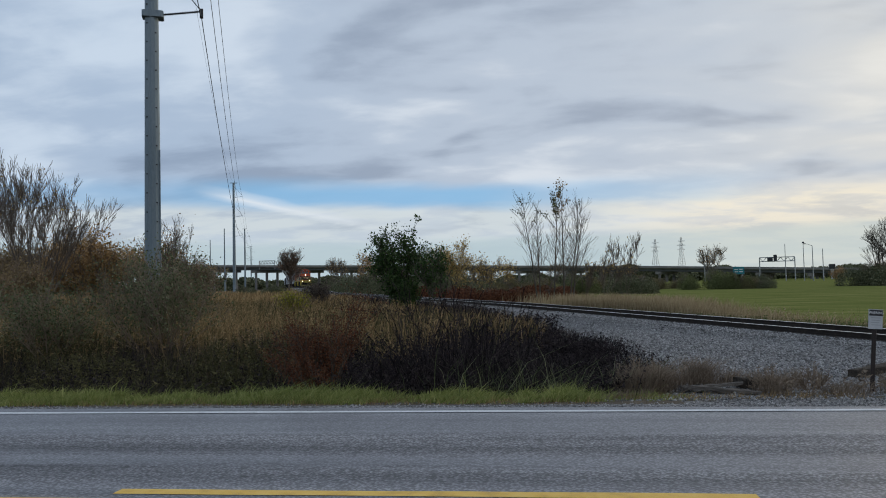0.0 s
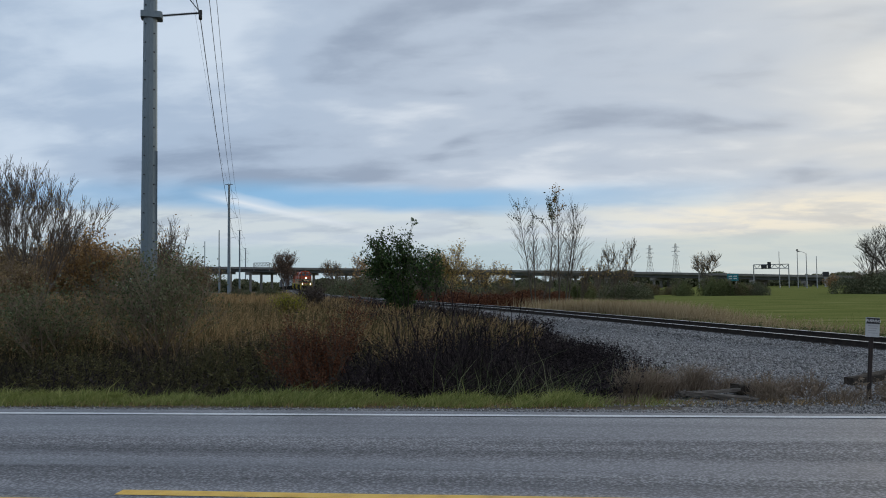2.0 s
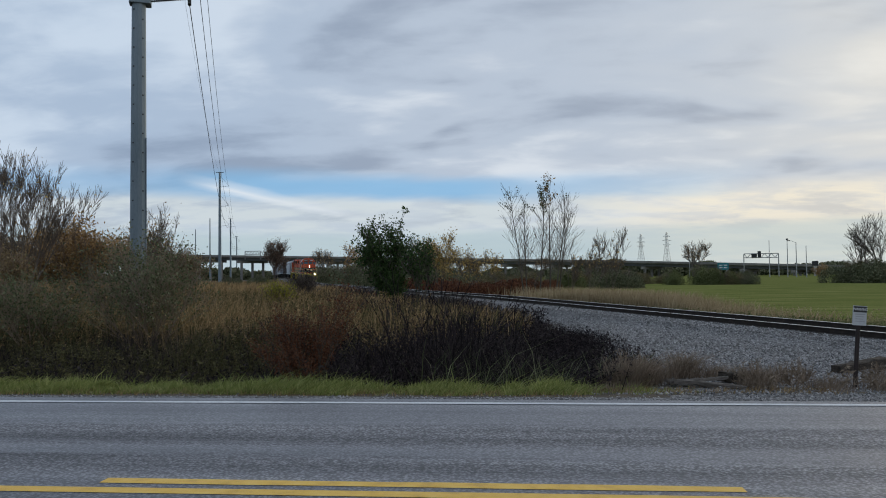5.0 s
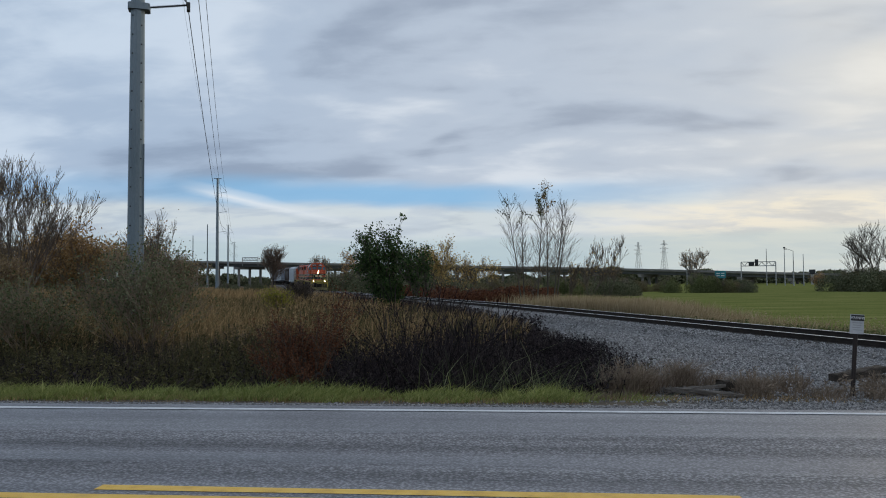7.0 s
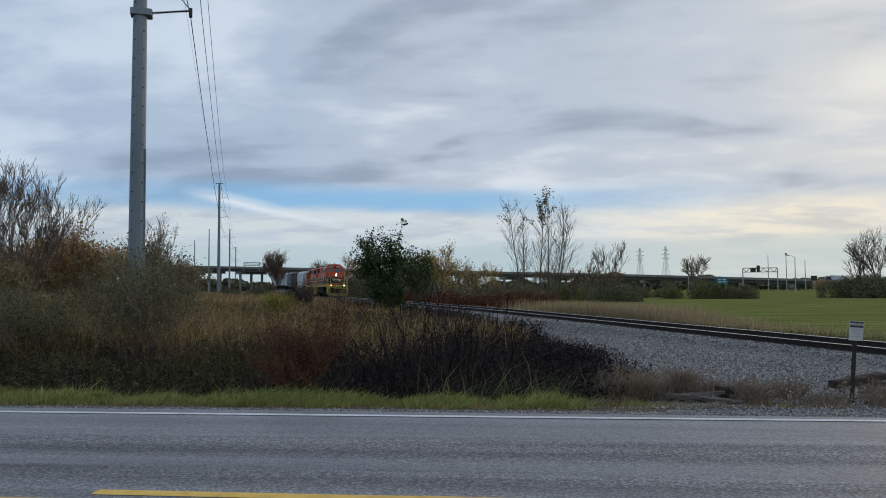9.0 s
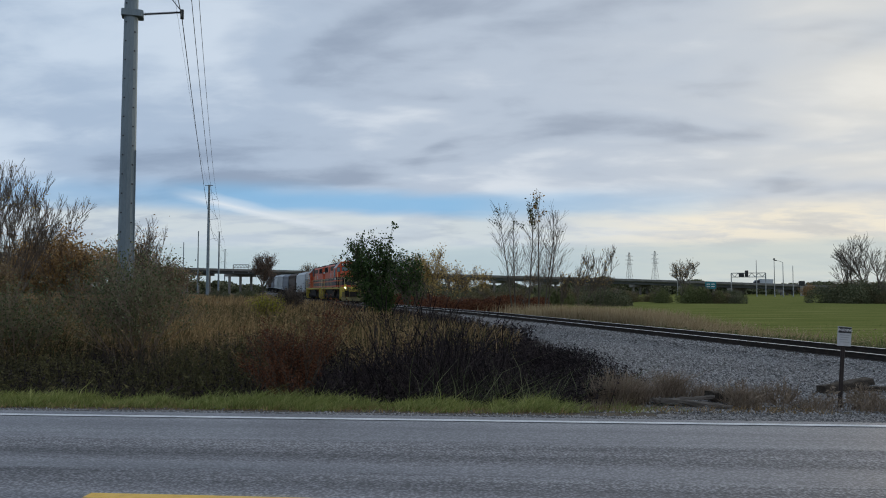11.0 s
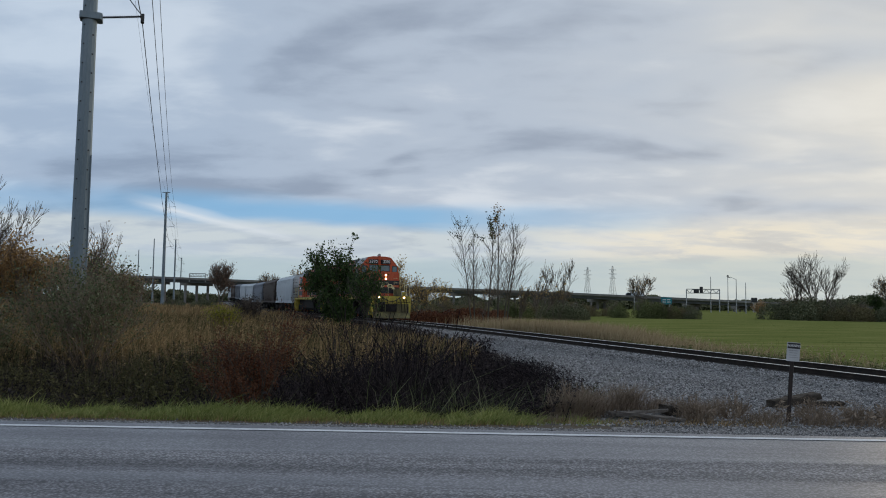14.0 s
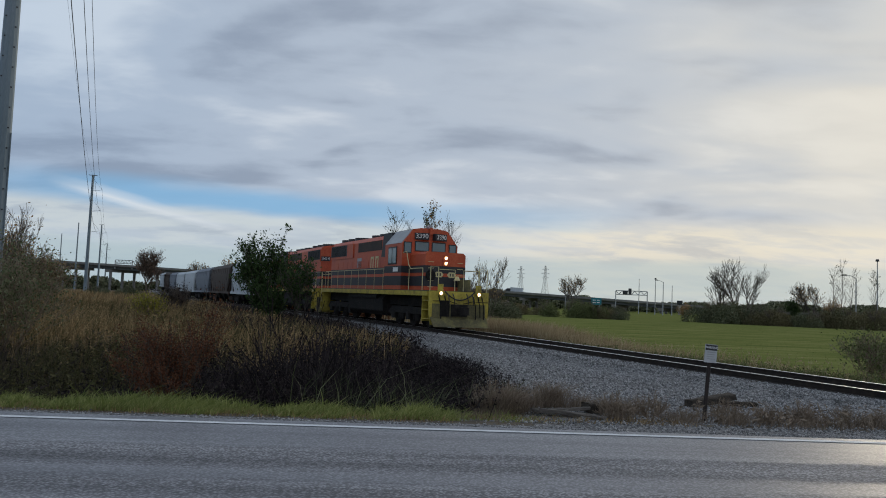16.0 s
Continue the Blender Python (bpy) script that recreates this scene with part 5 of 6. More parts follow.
n = 42000
x, y = RNG.uniform(-22, 1.1, n), RNG.uniform(11.85, 20.0, n)
lump = 0.72 + 0.28 * np.sin(x * 1.1 + 0.7 * np.sin(y)) * np.cos(y * 0.9 + x * 0.4)
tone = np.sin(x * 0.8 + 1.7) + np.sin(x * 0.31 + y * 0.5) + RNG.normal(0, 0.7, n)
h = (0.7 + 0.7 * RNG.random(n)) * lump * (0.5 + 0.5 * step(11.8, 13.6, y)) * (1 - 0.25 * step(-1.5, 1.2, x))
# darker tones towards the ditch front paint the shade down there
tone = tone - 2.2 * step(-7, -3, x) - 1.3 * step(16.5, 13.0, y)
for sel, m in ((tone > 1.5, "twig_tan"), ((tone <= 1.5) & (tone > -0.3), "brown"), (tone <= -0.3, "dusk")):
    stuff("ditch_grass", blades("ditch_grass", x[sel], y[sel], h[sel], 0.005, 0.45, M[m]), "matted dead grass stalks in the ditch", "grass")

# meadow of tall tan grass up to the track
n = 60000
y = 17 + 55 * RNG.random(n) ** 1.5
x = RNG.uniform(-1, 1, n) * (14 + 0.55 * y) - 10
ok = (aside(x, y) < -4.6) & (x < 0.4) & (y > 20.5 + 1.5 * np.sin(x * 0.7) + 3.0 * (x > -4.5))
x, y = x[ok], y[ok]
patch = np.sin(x * 0.35 + 1) * np.sin(y * 0.27 + x * 0.1)
h = (0.85 + 0.5 * RNG.random(len(x))) * (0.9 + 0.15 * patch) * (1 - 0.45 * step(-8, -4.2, aside(x, y)))
g = patch + RNG.normal(0, 0.5, len(x)) > 0.15
wide = 0.008 + 0.0004 * y
for sel, m, nm, lab in ((g, "tan", "meadow_grass", "tall tan dry meadow grass"), (~g, "olive", "meadow_weeds", "olive brown meadow weeds among the grass")):
    stuff(nm, blades(nm, x[sel], y[sel], h[sel], wide[sel], 0.35, M[m]), lab, "grass")
n = 9000
y = 18 + 45 * RNG.random(n) ** 1.3
x = RNG.uniform(-1, 1, n) * (12 + 0.5 * y) - 9
ok = (aside(x, y) < -9) & (x < -2)
stuff("meadow_stalks", weeds("meadow_stalks", x[ok], y[ok], 0.9 + 0.6 * RNG.random(ok.sum()), M["tan"], 12, 0.035), "tan seed stalks over the meadow", "weeds")
n = 26000
y = 70 + 150 * RNG.random(n) ** 1.3
x = RNG.uniform(-1, 1, n) * (0.5 * y) - 0.45 * y
ok = aside(x, y) < -4
stuff("meadow_grass", blades("meadow_grass", x[ok], y[ok], 0.8 + 0.5 * RNG.random(ok.sum()), 0.07, 0.3, M["tan"]), "tall tan dry meadow grass", "grass")

n = 9000
s, k = RNG.uniform(-25, 28, n), -4.2 - 5.5 * RNG.random(n)
x, y = on_track(s, k)
x, y = np.asarray(x), np.asarray(y)
ok = x < 0.9
stuff("bank_weeds", weeds("bank_weeds", x[ok], y[ok], (0.35 + 0.5 * RNG.random(n))[ok], M["dusk"], 9, 0.055), "dark dead weeds along the foot of the track bank", "weeds")

n = 15000
s = 14 - 75 * RNG.random(n) ** 1.2
k = -2.5 - 2.6 * RNG.random(n)
x, y = on_track(s, k)
x, y = np.asarray(x), np.asarray(y)
h = (0.22 + 0.38 * RNG.random(n)) * (0.55 + 0.45 * np.sin(s * 0.8 + k) ** 2)
ok = (x < 0.6 + 0.25 * np.sin(y)) & (RNG.random(n) < 1.25 - step(4, 14, s))
stuff("bank_weeds", weeds("bank_weeds", x[ok], y[ok], h[ok], M["brown"], 8, 0.05), "brown dead weeds growing up to the ties", "weeds")

n = 7000
y = 14.5 + 15 * RNG.random(n)
x = 0.4 + RNG.gamma(1.2, 0.45, n)
ok = (aside(x, y) < -2.6) & (x < 3.0)
x, y, n = x[ok], y[ok], ok.sum()
stuff("ballast_weeds", blades("ballast_weeds", x, y, (0.10 + 0.30 * RNG.random(n)) * np.exp(-0.5 * (x - 0.4)), 0.006, 0.7, M["brown"]), "brown dead grass thinning out onto the ballast", "weeds")
n = 900
x, y = RNG.normal(0.35, 0.35, n), RNG.normal(15.2, 0.5, n)
stuff("ditch_grass", blades("ditch_grass", x, y, 0.35 + 0.35 * RNG.random(n), 0.007, 0.9, M["leaf_grey"]), "drooping grey-green grass tussock in the ditch", "grass")

# reeds and weeds on the far side of the track
n = 12000
s, k = RNG.normal(11, 6.0, n), 4.6 + 3.0 * RNG.random(n)
x, y = on_track(s, k)
h = (0.8 + 0.6 * RNG.random(n)) * (1 - 0.45 * step(14, 24, s))
stuff("reeds", blades("reeds", np.asarray(x), np.asarray(y), h, 0.016, 0.35, M["reed"]), "pale tan reeds along the far side of the track", "reeds")
n = 3000
s, k = RNG.uniform(5, 44, n), 3.8 + 3.5 * RNG.random(n)
x, y = on_track(s, k)
stuff("trackside_weeds", weeds("trackside_weeds", np.asarray(x), np.asarray(y), 0.15 + 0.28 * RNG.random(n), M["hedge_green"], 8, 0.045), "low olive weeds beyond the track", "weeds")
n = 900
s, k = RNG.uniform(14, 40, n), 4.5 + 2.5 * RNG.random(n)
s = s + 1.2 * np.sin(s * 2.1)
x, y = on_track(s, k)
stuff("reeds", weeds("reeds", np.asarray(x), np.asarray(y), 0.4 + 0.45 * RNG.random(n), M["reed"], 5, 0.04), "scattered pale seed heads beyond the track", "reeds")
n = 9000
s, k = RNG.uniform(-10, 44, n), 3.6 + 4.0 * RNG.random(n)
x, y = on_track(s, k)
stuff("trackside_grass", blades("trackside_grass", np.asarray(x), np.asarray(y), 0.15 + 0.3 * RNG.random(n), 0.010, 0.5, M["olive"]), "rank olive grass beyond the track", "grass")
n = 15000
s = 40 - 150 * RNG.random(n) ** 1.6
k = 6 + 60 * RNG.random(n) ** 1.7
x, y = on_track(s, k)
stuff("field_grass", blades("field_grass", np.asarray(x), np.asarray(y), 0.04 + 0.07 * RNG.random(n), 0.018, 0.8, M["lawn"]), "short green grass of the open field", "grass")

# dry weeds at the foot of the ballast
n = 450
x = RNG.uniform(3.4, 10, n)
y = 11.55 + 0.40 * RNG.normal(0, 1, n) + 0.05 * x
ok = RNG.random(n) < 0.35 + 0.65 * (np.sin(x * 2.3 + 1) > -0.1)
stuff("dry_weeds", weeds("dry_weeds", x[ok], y[ok], 0.12 + 0.22 * RNG.random(ok.sum()), M["twig_tan"], 7, 0.035), "dry grey-brown weeds at the foot of the ballast", "weeds")
n = 4200
x = RNG.uniform(0.9, 10, n)
y = 11.5 + 0.32 * RNG.normal(0, 1, n) + 0.05 * x
ok = ((x > 3.3) | (x < 1.7)) & (RNG.random(n) < 0.05 + 0.75) & ((np.sin(x * 2.1 + 0.4) * np.sin(x * 0.9 + 2.2) > -0.1))
x, y, n = x[ok], y[ok], ok.sum()
stuff("dry_weeds", blades("dry_weeds", x, y, 0.06 + 0.20 * RNG.random(n), 0.004, 0.8, M["twig_tan"]), "dry straw at the foot of the ballast", "weeds")
n = 4200
y = RNG.uniform(13.4, 20.5, n)
x = 0.9 + np.abs(RNG.normal(0, 0.55, n))
stuff("ditch_weeds", weeds("ditch_weeds", x, y, (0.25 + 0.35 * RNG.random(n)) * (1.15 - 0.4 * (x - 0.9)).clip(0.25), M["dusk"], 12, 0.026), "dark dead weeds spreading from the ditch onto the ballast", "weeds")
n = 3200
x = np.concatenate([RNG.normal(1.30, 0.22, n // 2), RNG.normal(1.12, 0.13, n // 2)])
y = np.concatenate([RNG.normal(14.4, 0.9, n // 2), RNG.normal(12.75, 0.35, n // 2)])
stuff("ditch_weeds", weeds("ditch_weeds", x, y, 0.28 + 0.32 * RNG.random(n), M["dusk"], 12, 0.03), "dark dead weeds at the edge of the ditch", "weeds")
for cx, cy, num, hh in ((3.5, 11.9, 260, 0.34), (5.3, 11.7, 260, 0.3), (7.6, 11.9, 300, 0.3), (1.55, 12.2, 900, 0.72), (1.85, 12.5, 600, 0.62), (2.1, 12.6, 420, 0.42), (2.68, 13.1, 700, 0.52), (3.15, 12.9, 300, 0.36), (3.9, 12.6, 260, 0.36), (1.2, 14.2, 300, 0.55), (4.6, 11.9, 200, 0.3), (6.6, 12.0, 240, 0.3)):
    x, y = RNG.normal(cx, 0.13, num), RNG.normal(cy, 0.13, num)
    stuff("grass_tussock", blades("grass_tussock", x, y, hh * (0.6 + 0.5 * RNG.random(num)), 0.004, 0.85, M["twig_tan"]), "dry straw-coloured grass tussock on the gravel", "grass")

# loose ballast
n = 64000
x = RNG.uniform(1.0, 13, n)
y = 10.9 + 26 * RNG.random(n) ** 1.5
ok = (aside(x, y) < -0.9) & ((y > 12.2) | (RNG.random(n) < 0.25))
x, y = x[ok], y[ok]
n = len(x)
c = np.stack([x, y, land(x, y) + 0.004], -1)
oct_ = np.array([(1, 0, 0), (0, 1, 0), (-1, 0, 0), (0, -1, 0), (0, 0, 0.8), (0, 0, -0.8)], float)
sz = RNG.uniform(0.011, 0.028, n)[:, None, None] * (1 + 0.018 * (y - 11))[:, None, None]
v = (c[:, None, :] + oct_[None] * sz * RNG.uniform(0.6, 1.4, (n, 6, 1)) + RNG.normal(0, 0.004, (n, 6, 3))).reshape(-1, 3)
f = (np.arange(n)[:, None, None] * 6 + np.array([[0, 1, 4], [1, 2, 4], [2, 3, 4], [3, 0, 4], [1, 0, 5], [2, 1, 5], [3, 2, 5], [0, 3, 5]])[None]).reshape(-1, 3)
stuff("ballast_stones", array_mesh("ballast_stones", v, f, M["stone"]), "loose grey crushed ballast stones", "gravel")
n = 20000
x = RNG.uniform(-16, 14, n)
y = 9.86 + np.abs(RNG.normal(0, 0.26 + 0.3 * step(1.8, 3.0, x), n))
c = np.stack([x, y, np.maximum(land(x, y), -0.06) + 0.0], -1)
sz = RNG.uniform(0.006, 0.018, n)[:, None, None]
v = (c[:, None, :] + oct_[None] * sz * RNG.uniform(0.6, 1.4, (n, 6, 1))).reshape(-1, 3)
f = (np.arange(n)[:, None, None] * 6 + np.array([[0, 1, 4], [1, 2, 4], [2, 3, 4], [3, 0, 4], [1, 0, 5], [2, 1, 5], [3, 2, 5], [0, 3, 5]])[None]).reshape(-1, 3)
stuff("shoulder_gravel", array_mesh("shoulder_gravel", v, f, M["stone"]), "fine gravel along the road shoulder", "gravel")

# shrubs and trees, near to far
scrub = make_tree(80, "dead_scrub", "leafless pale twiggy scrub at the foot of the ballast", "shrub", 0.72, 12, 0.95, 2, 4, 0.010, "twig_tan", 500, 0.018, 0.05, 0.05, "twig_tan", thin=0.0028, wild=0.6, group="dead scrub")
put(scrub, 1.7, 12.25)
for xx, yy, tn, sz_ in ((2.1, 12.9, 70, 0.7), (3.55, 12.1, 130, 0.62), (4.2, 12.3, 200, 0.6), (5.35, 12.0, 20, 0.55), (5.9, 11.9, 250, 0.5), (6.6, 12.1, 310, 0.55), (7.3, 12.0, 90, 0.5), (8.0, 12.1, 170, 0.45)):
    again(scrub, xx, yy, tn, sz_)
put(make_tree(1, "willow_shrub", "grey-green willow shrub with many thin stems by the pole", "shrub", 3.5, 18, 0.62, 3, 4, 0.03, "leaf_grey", 9500, 0.034, 0.3, 0.22, "twig_tan", thin=0.0035, flare=0.7), -9.8, 19.6)
put(make_tree(2, "willow_shrub", "grey-green willow shrub with many thin stems in the ditch", "shrub", 2.7, 12, 0.7, 2, 6, 0.025, "leaf_grey", 5000, 0.036, 0.2, 0.15, "twig_tan", thin=0.004), -12.6, 19.0, 40)
put(make_tree(3, "cedar_bush", "rust-red dying bush in the ditch", "shrub", 2.55, 7, 0.22, 2, 6, 0.02, "rust", 15000, 0.017, 0.25, 0.05, "bark", thin=0.003, flare=0.5), -3.5, 12.6)
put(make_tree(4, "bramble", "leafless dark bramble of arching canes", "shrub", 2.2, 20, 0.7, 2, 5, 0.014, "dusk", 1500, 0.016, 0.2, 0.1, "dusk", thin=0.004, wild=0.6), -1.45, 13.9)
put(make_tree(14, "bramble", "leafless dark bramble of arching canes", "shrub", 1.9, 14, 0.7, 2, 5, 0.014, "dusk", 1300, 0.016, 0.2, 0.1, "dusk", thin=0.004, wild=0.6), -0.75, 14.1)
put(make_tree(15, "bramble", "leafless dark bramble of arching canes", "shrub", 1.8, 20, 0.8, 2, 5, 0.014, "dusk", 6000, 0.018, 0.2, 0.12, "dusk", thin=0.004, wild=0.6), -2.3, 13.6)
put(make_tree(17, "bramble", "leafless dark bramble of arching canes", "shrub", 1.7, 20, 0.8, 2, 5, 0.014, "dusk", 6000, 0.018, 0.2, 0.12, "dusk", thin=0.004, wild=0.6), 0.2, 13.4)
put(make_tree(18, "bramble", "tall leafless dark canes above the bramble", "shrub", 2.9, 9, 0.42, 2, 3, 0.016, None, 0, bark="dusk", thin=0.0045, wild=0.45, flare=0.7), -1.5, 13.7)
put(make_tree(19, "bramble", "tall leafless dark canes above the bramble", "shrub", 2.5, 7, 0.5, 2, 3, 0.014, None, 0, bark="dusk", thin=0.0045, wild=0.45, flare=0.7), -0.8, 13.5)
put(make_tree(5, "sumac_shrub", "yellow-green shrub in the meadow", "shrub", 2.2, 10, 0.5, 2, 5, 0.02, "leaf_lime", 2600, 0.05, 0.3, 0.12, "twig", thin=0.005, flare=0.45), -12.6, 40.0, 0, 0.85)
put(make_tree(28, "sumac_shrub", "dark brown leafless shrub in the meadow", "shrub", 2.5, 12, 0.5, 3, 4, 0.03, "brown", 2600, 0.05, 0.2, 0.2, "twig", thin=0.008), -16.0, 57.0)
mulberry = make_tree(6, "mulberry_tree", "dense dark green bushy tree beside the track", "tree", 5.6, 6, 0.12, 3, 4, 0.055, "leaf_green", 6200, 0.085, 0.4, 0.15, "bark", thin=0.008, flare=0.5)
put(mulberry, -7.85, 45.0)
put(make_tree(16, "mulberry_tree", "low dark green bush beside the track", "tree", 2.6, 9, 0.42, 2, 6, 0.04, "leaf_green", 4200, 0.08, 0.1, 0.2, "bark", thin=0.008, flare=0.6), -7.2, 44.4)
put(make_tree(26, "mulberry_tree", "low dark green bush beside the track", "tree", 4.2, 5, 0.22, 3, 4, 0.04, "leaf_green", 2200, 0.08, 0.2, 0.14, "bark", thin=0.008, flare=0.45), -5.7, 44.8)
put(make_tree(27, "mulberry_tree", "slender green sapling rising over the bushes", "tree", 6.0, 1, 0.05, 1, 3, 0.035, "leaf_green", 130, 0.085, 3.6, 0.12, "bark", thin=0.010, flare=0.4, first=0.7), -8.7, 45.2)
put(make_tree(7, "golden_tree", "small golden autumn tree behind the track", "tree", 6.4, 4, 0.3, 3, 4, 0.06, "leaf_gold", 4400, 0.085, 1.0, 0.28, "twig", thin=0.012), -7.6, 75.5)
put(make_tree(8, "golden_tree", "small thin golden autumn tree behind the track", "tree", 4.6, 3, 0.3, 3, 4, 0.05, "leaf_gold", 900, 0.09, 1.0, 0.25, "twig", thin=0.012), -4.4, 77)
put(make_tree(10, "golden_tree", "distant small golden tree before the overpass", "tree", 5.6, 2, 0.15, 3, 4, 0.05, "leaf_gold", 700, 0.12, 2.0, 0.25, "twig", thin=0.014, flare=0.5), -3.1, 112)
put(make_tree(9, "orange_tree", "small orange autumn tree behind the green bush", "tree", 8.6, 3, 0.2, 3, 4, 0.06, "leaf_orange", 1800, 0.15, 1.6, 0.35, "twig", thin=0.018, flare=0.6), -31, 145)
def make_poplar(seed, h, leaf, count, lean=(0.0, 0.0), wide=1.0):
    """A slender straight trunk with rising side branches, nearly bare."""
    rnd = random.Random(seed)
    t = thing("bare_poplar", "slender nearly bare tree with a few leaves at the top", "tree", "bare trees beyond the track")
    trunk, side, tips = Shape(), Shape(), []
    pts, p, d = [], Vector((0, 0, -0.1)), Vector((lean[0], lean[1], 1)).normalized()
    for k in range(11):
        pts.append(p)
        d = (d + Vector((rnd.gauss(0, .03), rnd.gauss(0, .03), 0.02))).normalized()
        p = p + d * (h / 10)
    trunk.tube(pts, [0.085 * (1 - 0.9 * k / 10) for k in range(11)], 6)
    for k in range(44):
        f = 0.20 + 0.79 * k / 43
        i = min(9, int(f * 10))
        q = pts[i].lerp(pts[i + 1], f * 10 - i)
        a = rnd.uniform(0, 6.2832)
        up = rnd.uniform(1.1, 2.4)
        grow(side, tips, q, Vector((math.cos(a), math.sin(a), up)).normalized(), wide * h * rnd.uniform(0.11, 0.24) * (1.25 - 0.8 * f), 0.017, 1, rnd, 0.0, 4, 0.25, 0.0075, 0.5)
    part("trunk", trunk, M["bark"], t)
    part("branchwork", side, M["twig"], t)
    P = np.array([tuple(q) for q in tips])
    P = P[P[:, 2] > h * 0.74]
    P = P[P[:, 2].argsort()][len(P) // 4:]
    clump = P[RNG.integers(0, len(P), max(1, count // 4))]
    part("crown", leaves("crown", clump[RNG.integers(0, len(clump), count)] + RNG.normal(0, 0.13, (count, 3)), 0.105, M[leaf]), None, t)
    return t


for i, (xx, yy, hh, lf, num, ln, wd) in enumerate(((0.72, 66.0, 8.9, "leaf_far", 70, -0.19, 1.2), (0.9, 66.6, 8.6, "leaf_far", 20, -0.04, 0.8), (2.05, 65.5, 9.4, "leaf_far", 200, -0.06, 0.9),
                                                   (2.85, 66.0, 9.7, "leaf_orange", 170, -0.05, 0.9), (3.4, 66.5, 8.8, "leaf_far", 12, 0.07, 1.5), (3.7, 67.0, 7.2, "leaf_far", 8, 0.10, 1.4))):
    put(make_poplar(20 + i, hh, lf, num, (ln, 0.0), wd), xx, yy)
for i, (xx, yy, hh, num) in enumerate(((80.2, 135, 11.4, 60), (83.2, 137, 10.6, 20), (78.0, 134, 9.8, 90), (88.0, 136, 10.0, 160), (91.5, 137, 9.2, 120))):
    put(make_poplar(70 + i, hh, "leaf_far", num, (0.03 * (-1) ** i, 0.0), 1.1), xx, yy)
for i, (xx, yy, hh) in enumerate(((6.9, 70, 5.2), (8.6, 71, 6.4), (5.4, 74, 4.0))):
    put(make_tree(30 + i, "bare_shrub", "tall leafless grey shrub beyond the track", "shrub", hh, 3, 0.14, 3, 4, 0.028, "leaf_gold", 90, 0.09, 1.0, 0.15, "twig", 0.5, thin=0.011,
                  group="bare shrubs beyond the track", flare=0.45), xx, yy)
put(make_tree(40, "bare_tree", "leafless vase-shaped tree with fine twigs above the thicket", "tree", 11.3, 6, 0.42, 4, 4, 0.085, "leaf_gold", 260, 0.085, 3.0, 0.2, "twig", 0.6, thin=0.0085, flare=0.58, first=0.34, wild=0.20), -31.6, 46.2)
put(make_tree(41, "bare_tree", "leafless twiggy tree beside the pole", "tree", 7.1, 5, 0.13, 3, 5, 0.06, "leaf_orange", 160, 0.08, 2.0, 0.2, "twig", 0.5, thin=0.008, flare=0.42, wild=0.25), -25.2, 51.5)
th = make_tree(42, "thicket_shrub", "orange-brown autumn thicket shrub", "shrub", 5.4, 8, 0.28, 3, 4, 0.05, "leaf_orange", 4200, 0.085, 0.4, 0.30, "twig_tan", thin=0.011, flare=0.5, group="thicket shrubs")
put(th, -30.5, 52, 0, 1.25)
th2 = make_tree(43, "thicket_shrub", "dull brown leafless thicket shrub", "shrub", 4.6, 9, 0.32, 3, 4, 0.05, "leaf_tan", 3200, 0.075, 0.2, 0.3, "twig_tan", thin=0.011, flare=0.55, group="thicket shrubs")
put(th2, -36, 50, 0, 1.25)
for i, (xx, yy, sz_, k) in enumerate(((-33.5, 54, 1.0, 0), (-27.6, 55, 0.9, 0), (-38, 56, 1.05, 0), (-25.5, 57, 0.8, 1), (-33, 44, 0.85, 1), (-29.5, 42, 0.7, 1), (-40, 47, 1.0, 1), (-29.5, 62, 0.85, 1),
                                      (-34, 68, 0.9, 1), (-37, 72, 1.0, 0), (-36, 62, 1.1, 0), (-43, 60, 1.0, 1), (-36, 80, 0.9, 1), (-43, 92, 0.8, 1), (-50, 105, 0.9, 1), (-56, 118, 0.9, 1), (-21.5, 45, 0.55, 1), (-27, 36, 0.6, 1))):
    again((th, th2)[k], xx, yy, 67 * i, sz_ * 1.25)
put(make_tree(44, "round_tree", "distant reddish half-bare tree in the meadow", "tree", 11.4, 5, 0.16, 3, 6, 0.10, "leaf_rusty", 4200, 0.13, 1.0, 0.4, "twig", thin=0.020, flare=0.6, first=0.36), -59.5, 186)
dk = make_hedge(45, "hedge_shrub", "dark green dense hedgerow shrub", 5.6, 3.0, "leaf_far", 15000, 0.085, "hedgerow shrubs")
put(dk, -9.0, 91, 0)
for i in range(15):
    s = -42 - 9.5 * i
    xx, yy = on_track(s, 9.6 + 2.0 * math.sin(i * 2.3))
    again(dk, xx, yy, 50 * i, 1.35 + 0.3 * math.sin(i * 1.7) + 0.015 * i)
rd = make_hedge(46, "red_shrub", "low rust-red shrub beyond the track", 4.0, 1.7, "rust", 4200, 0.09, "red shrubs")
put(rd, -5.5, 70, 0)
for i, (xx, yy) in enumerate(((-3.2, 71), (-1.5, 74), (-8.5, 80), (-4.5, 82), (2, 90), (-11, 84), (4.5, 100), (-0.5, 86))):
    again(rd, xx, yy, 60 * i, 0.9 + 0.12 * (i % 3))
ho = make_hedge(50, "hedge_shrub", "olive brown hedgerow shrub beside the field", 5.2, 2.8, "hedge_olive", 14000, 0.085, "hedgerow shrubs")
put(ho, 20, 148, 0)
hg = make_hedge(51, "hedge_shrub", "dull green rounded hedgerow shrub beside the field", 4.4, 3.4, "hedge_green", 14000, 0.085, "hedgerow shrubs")
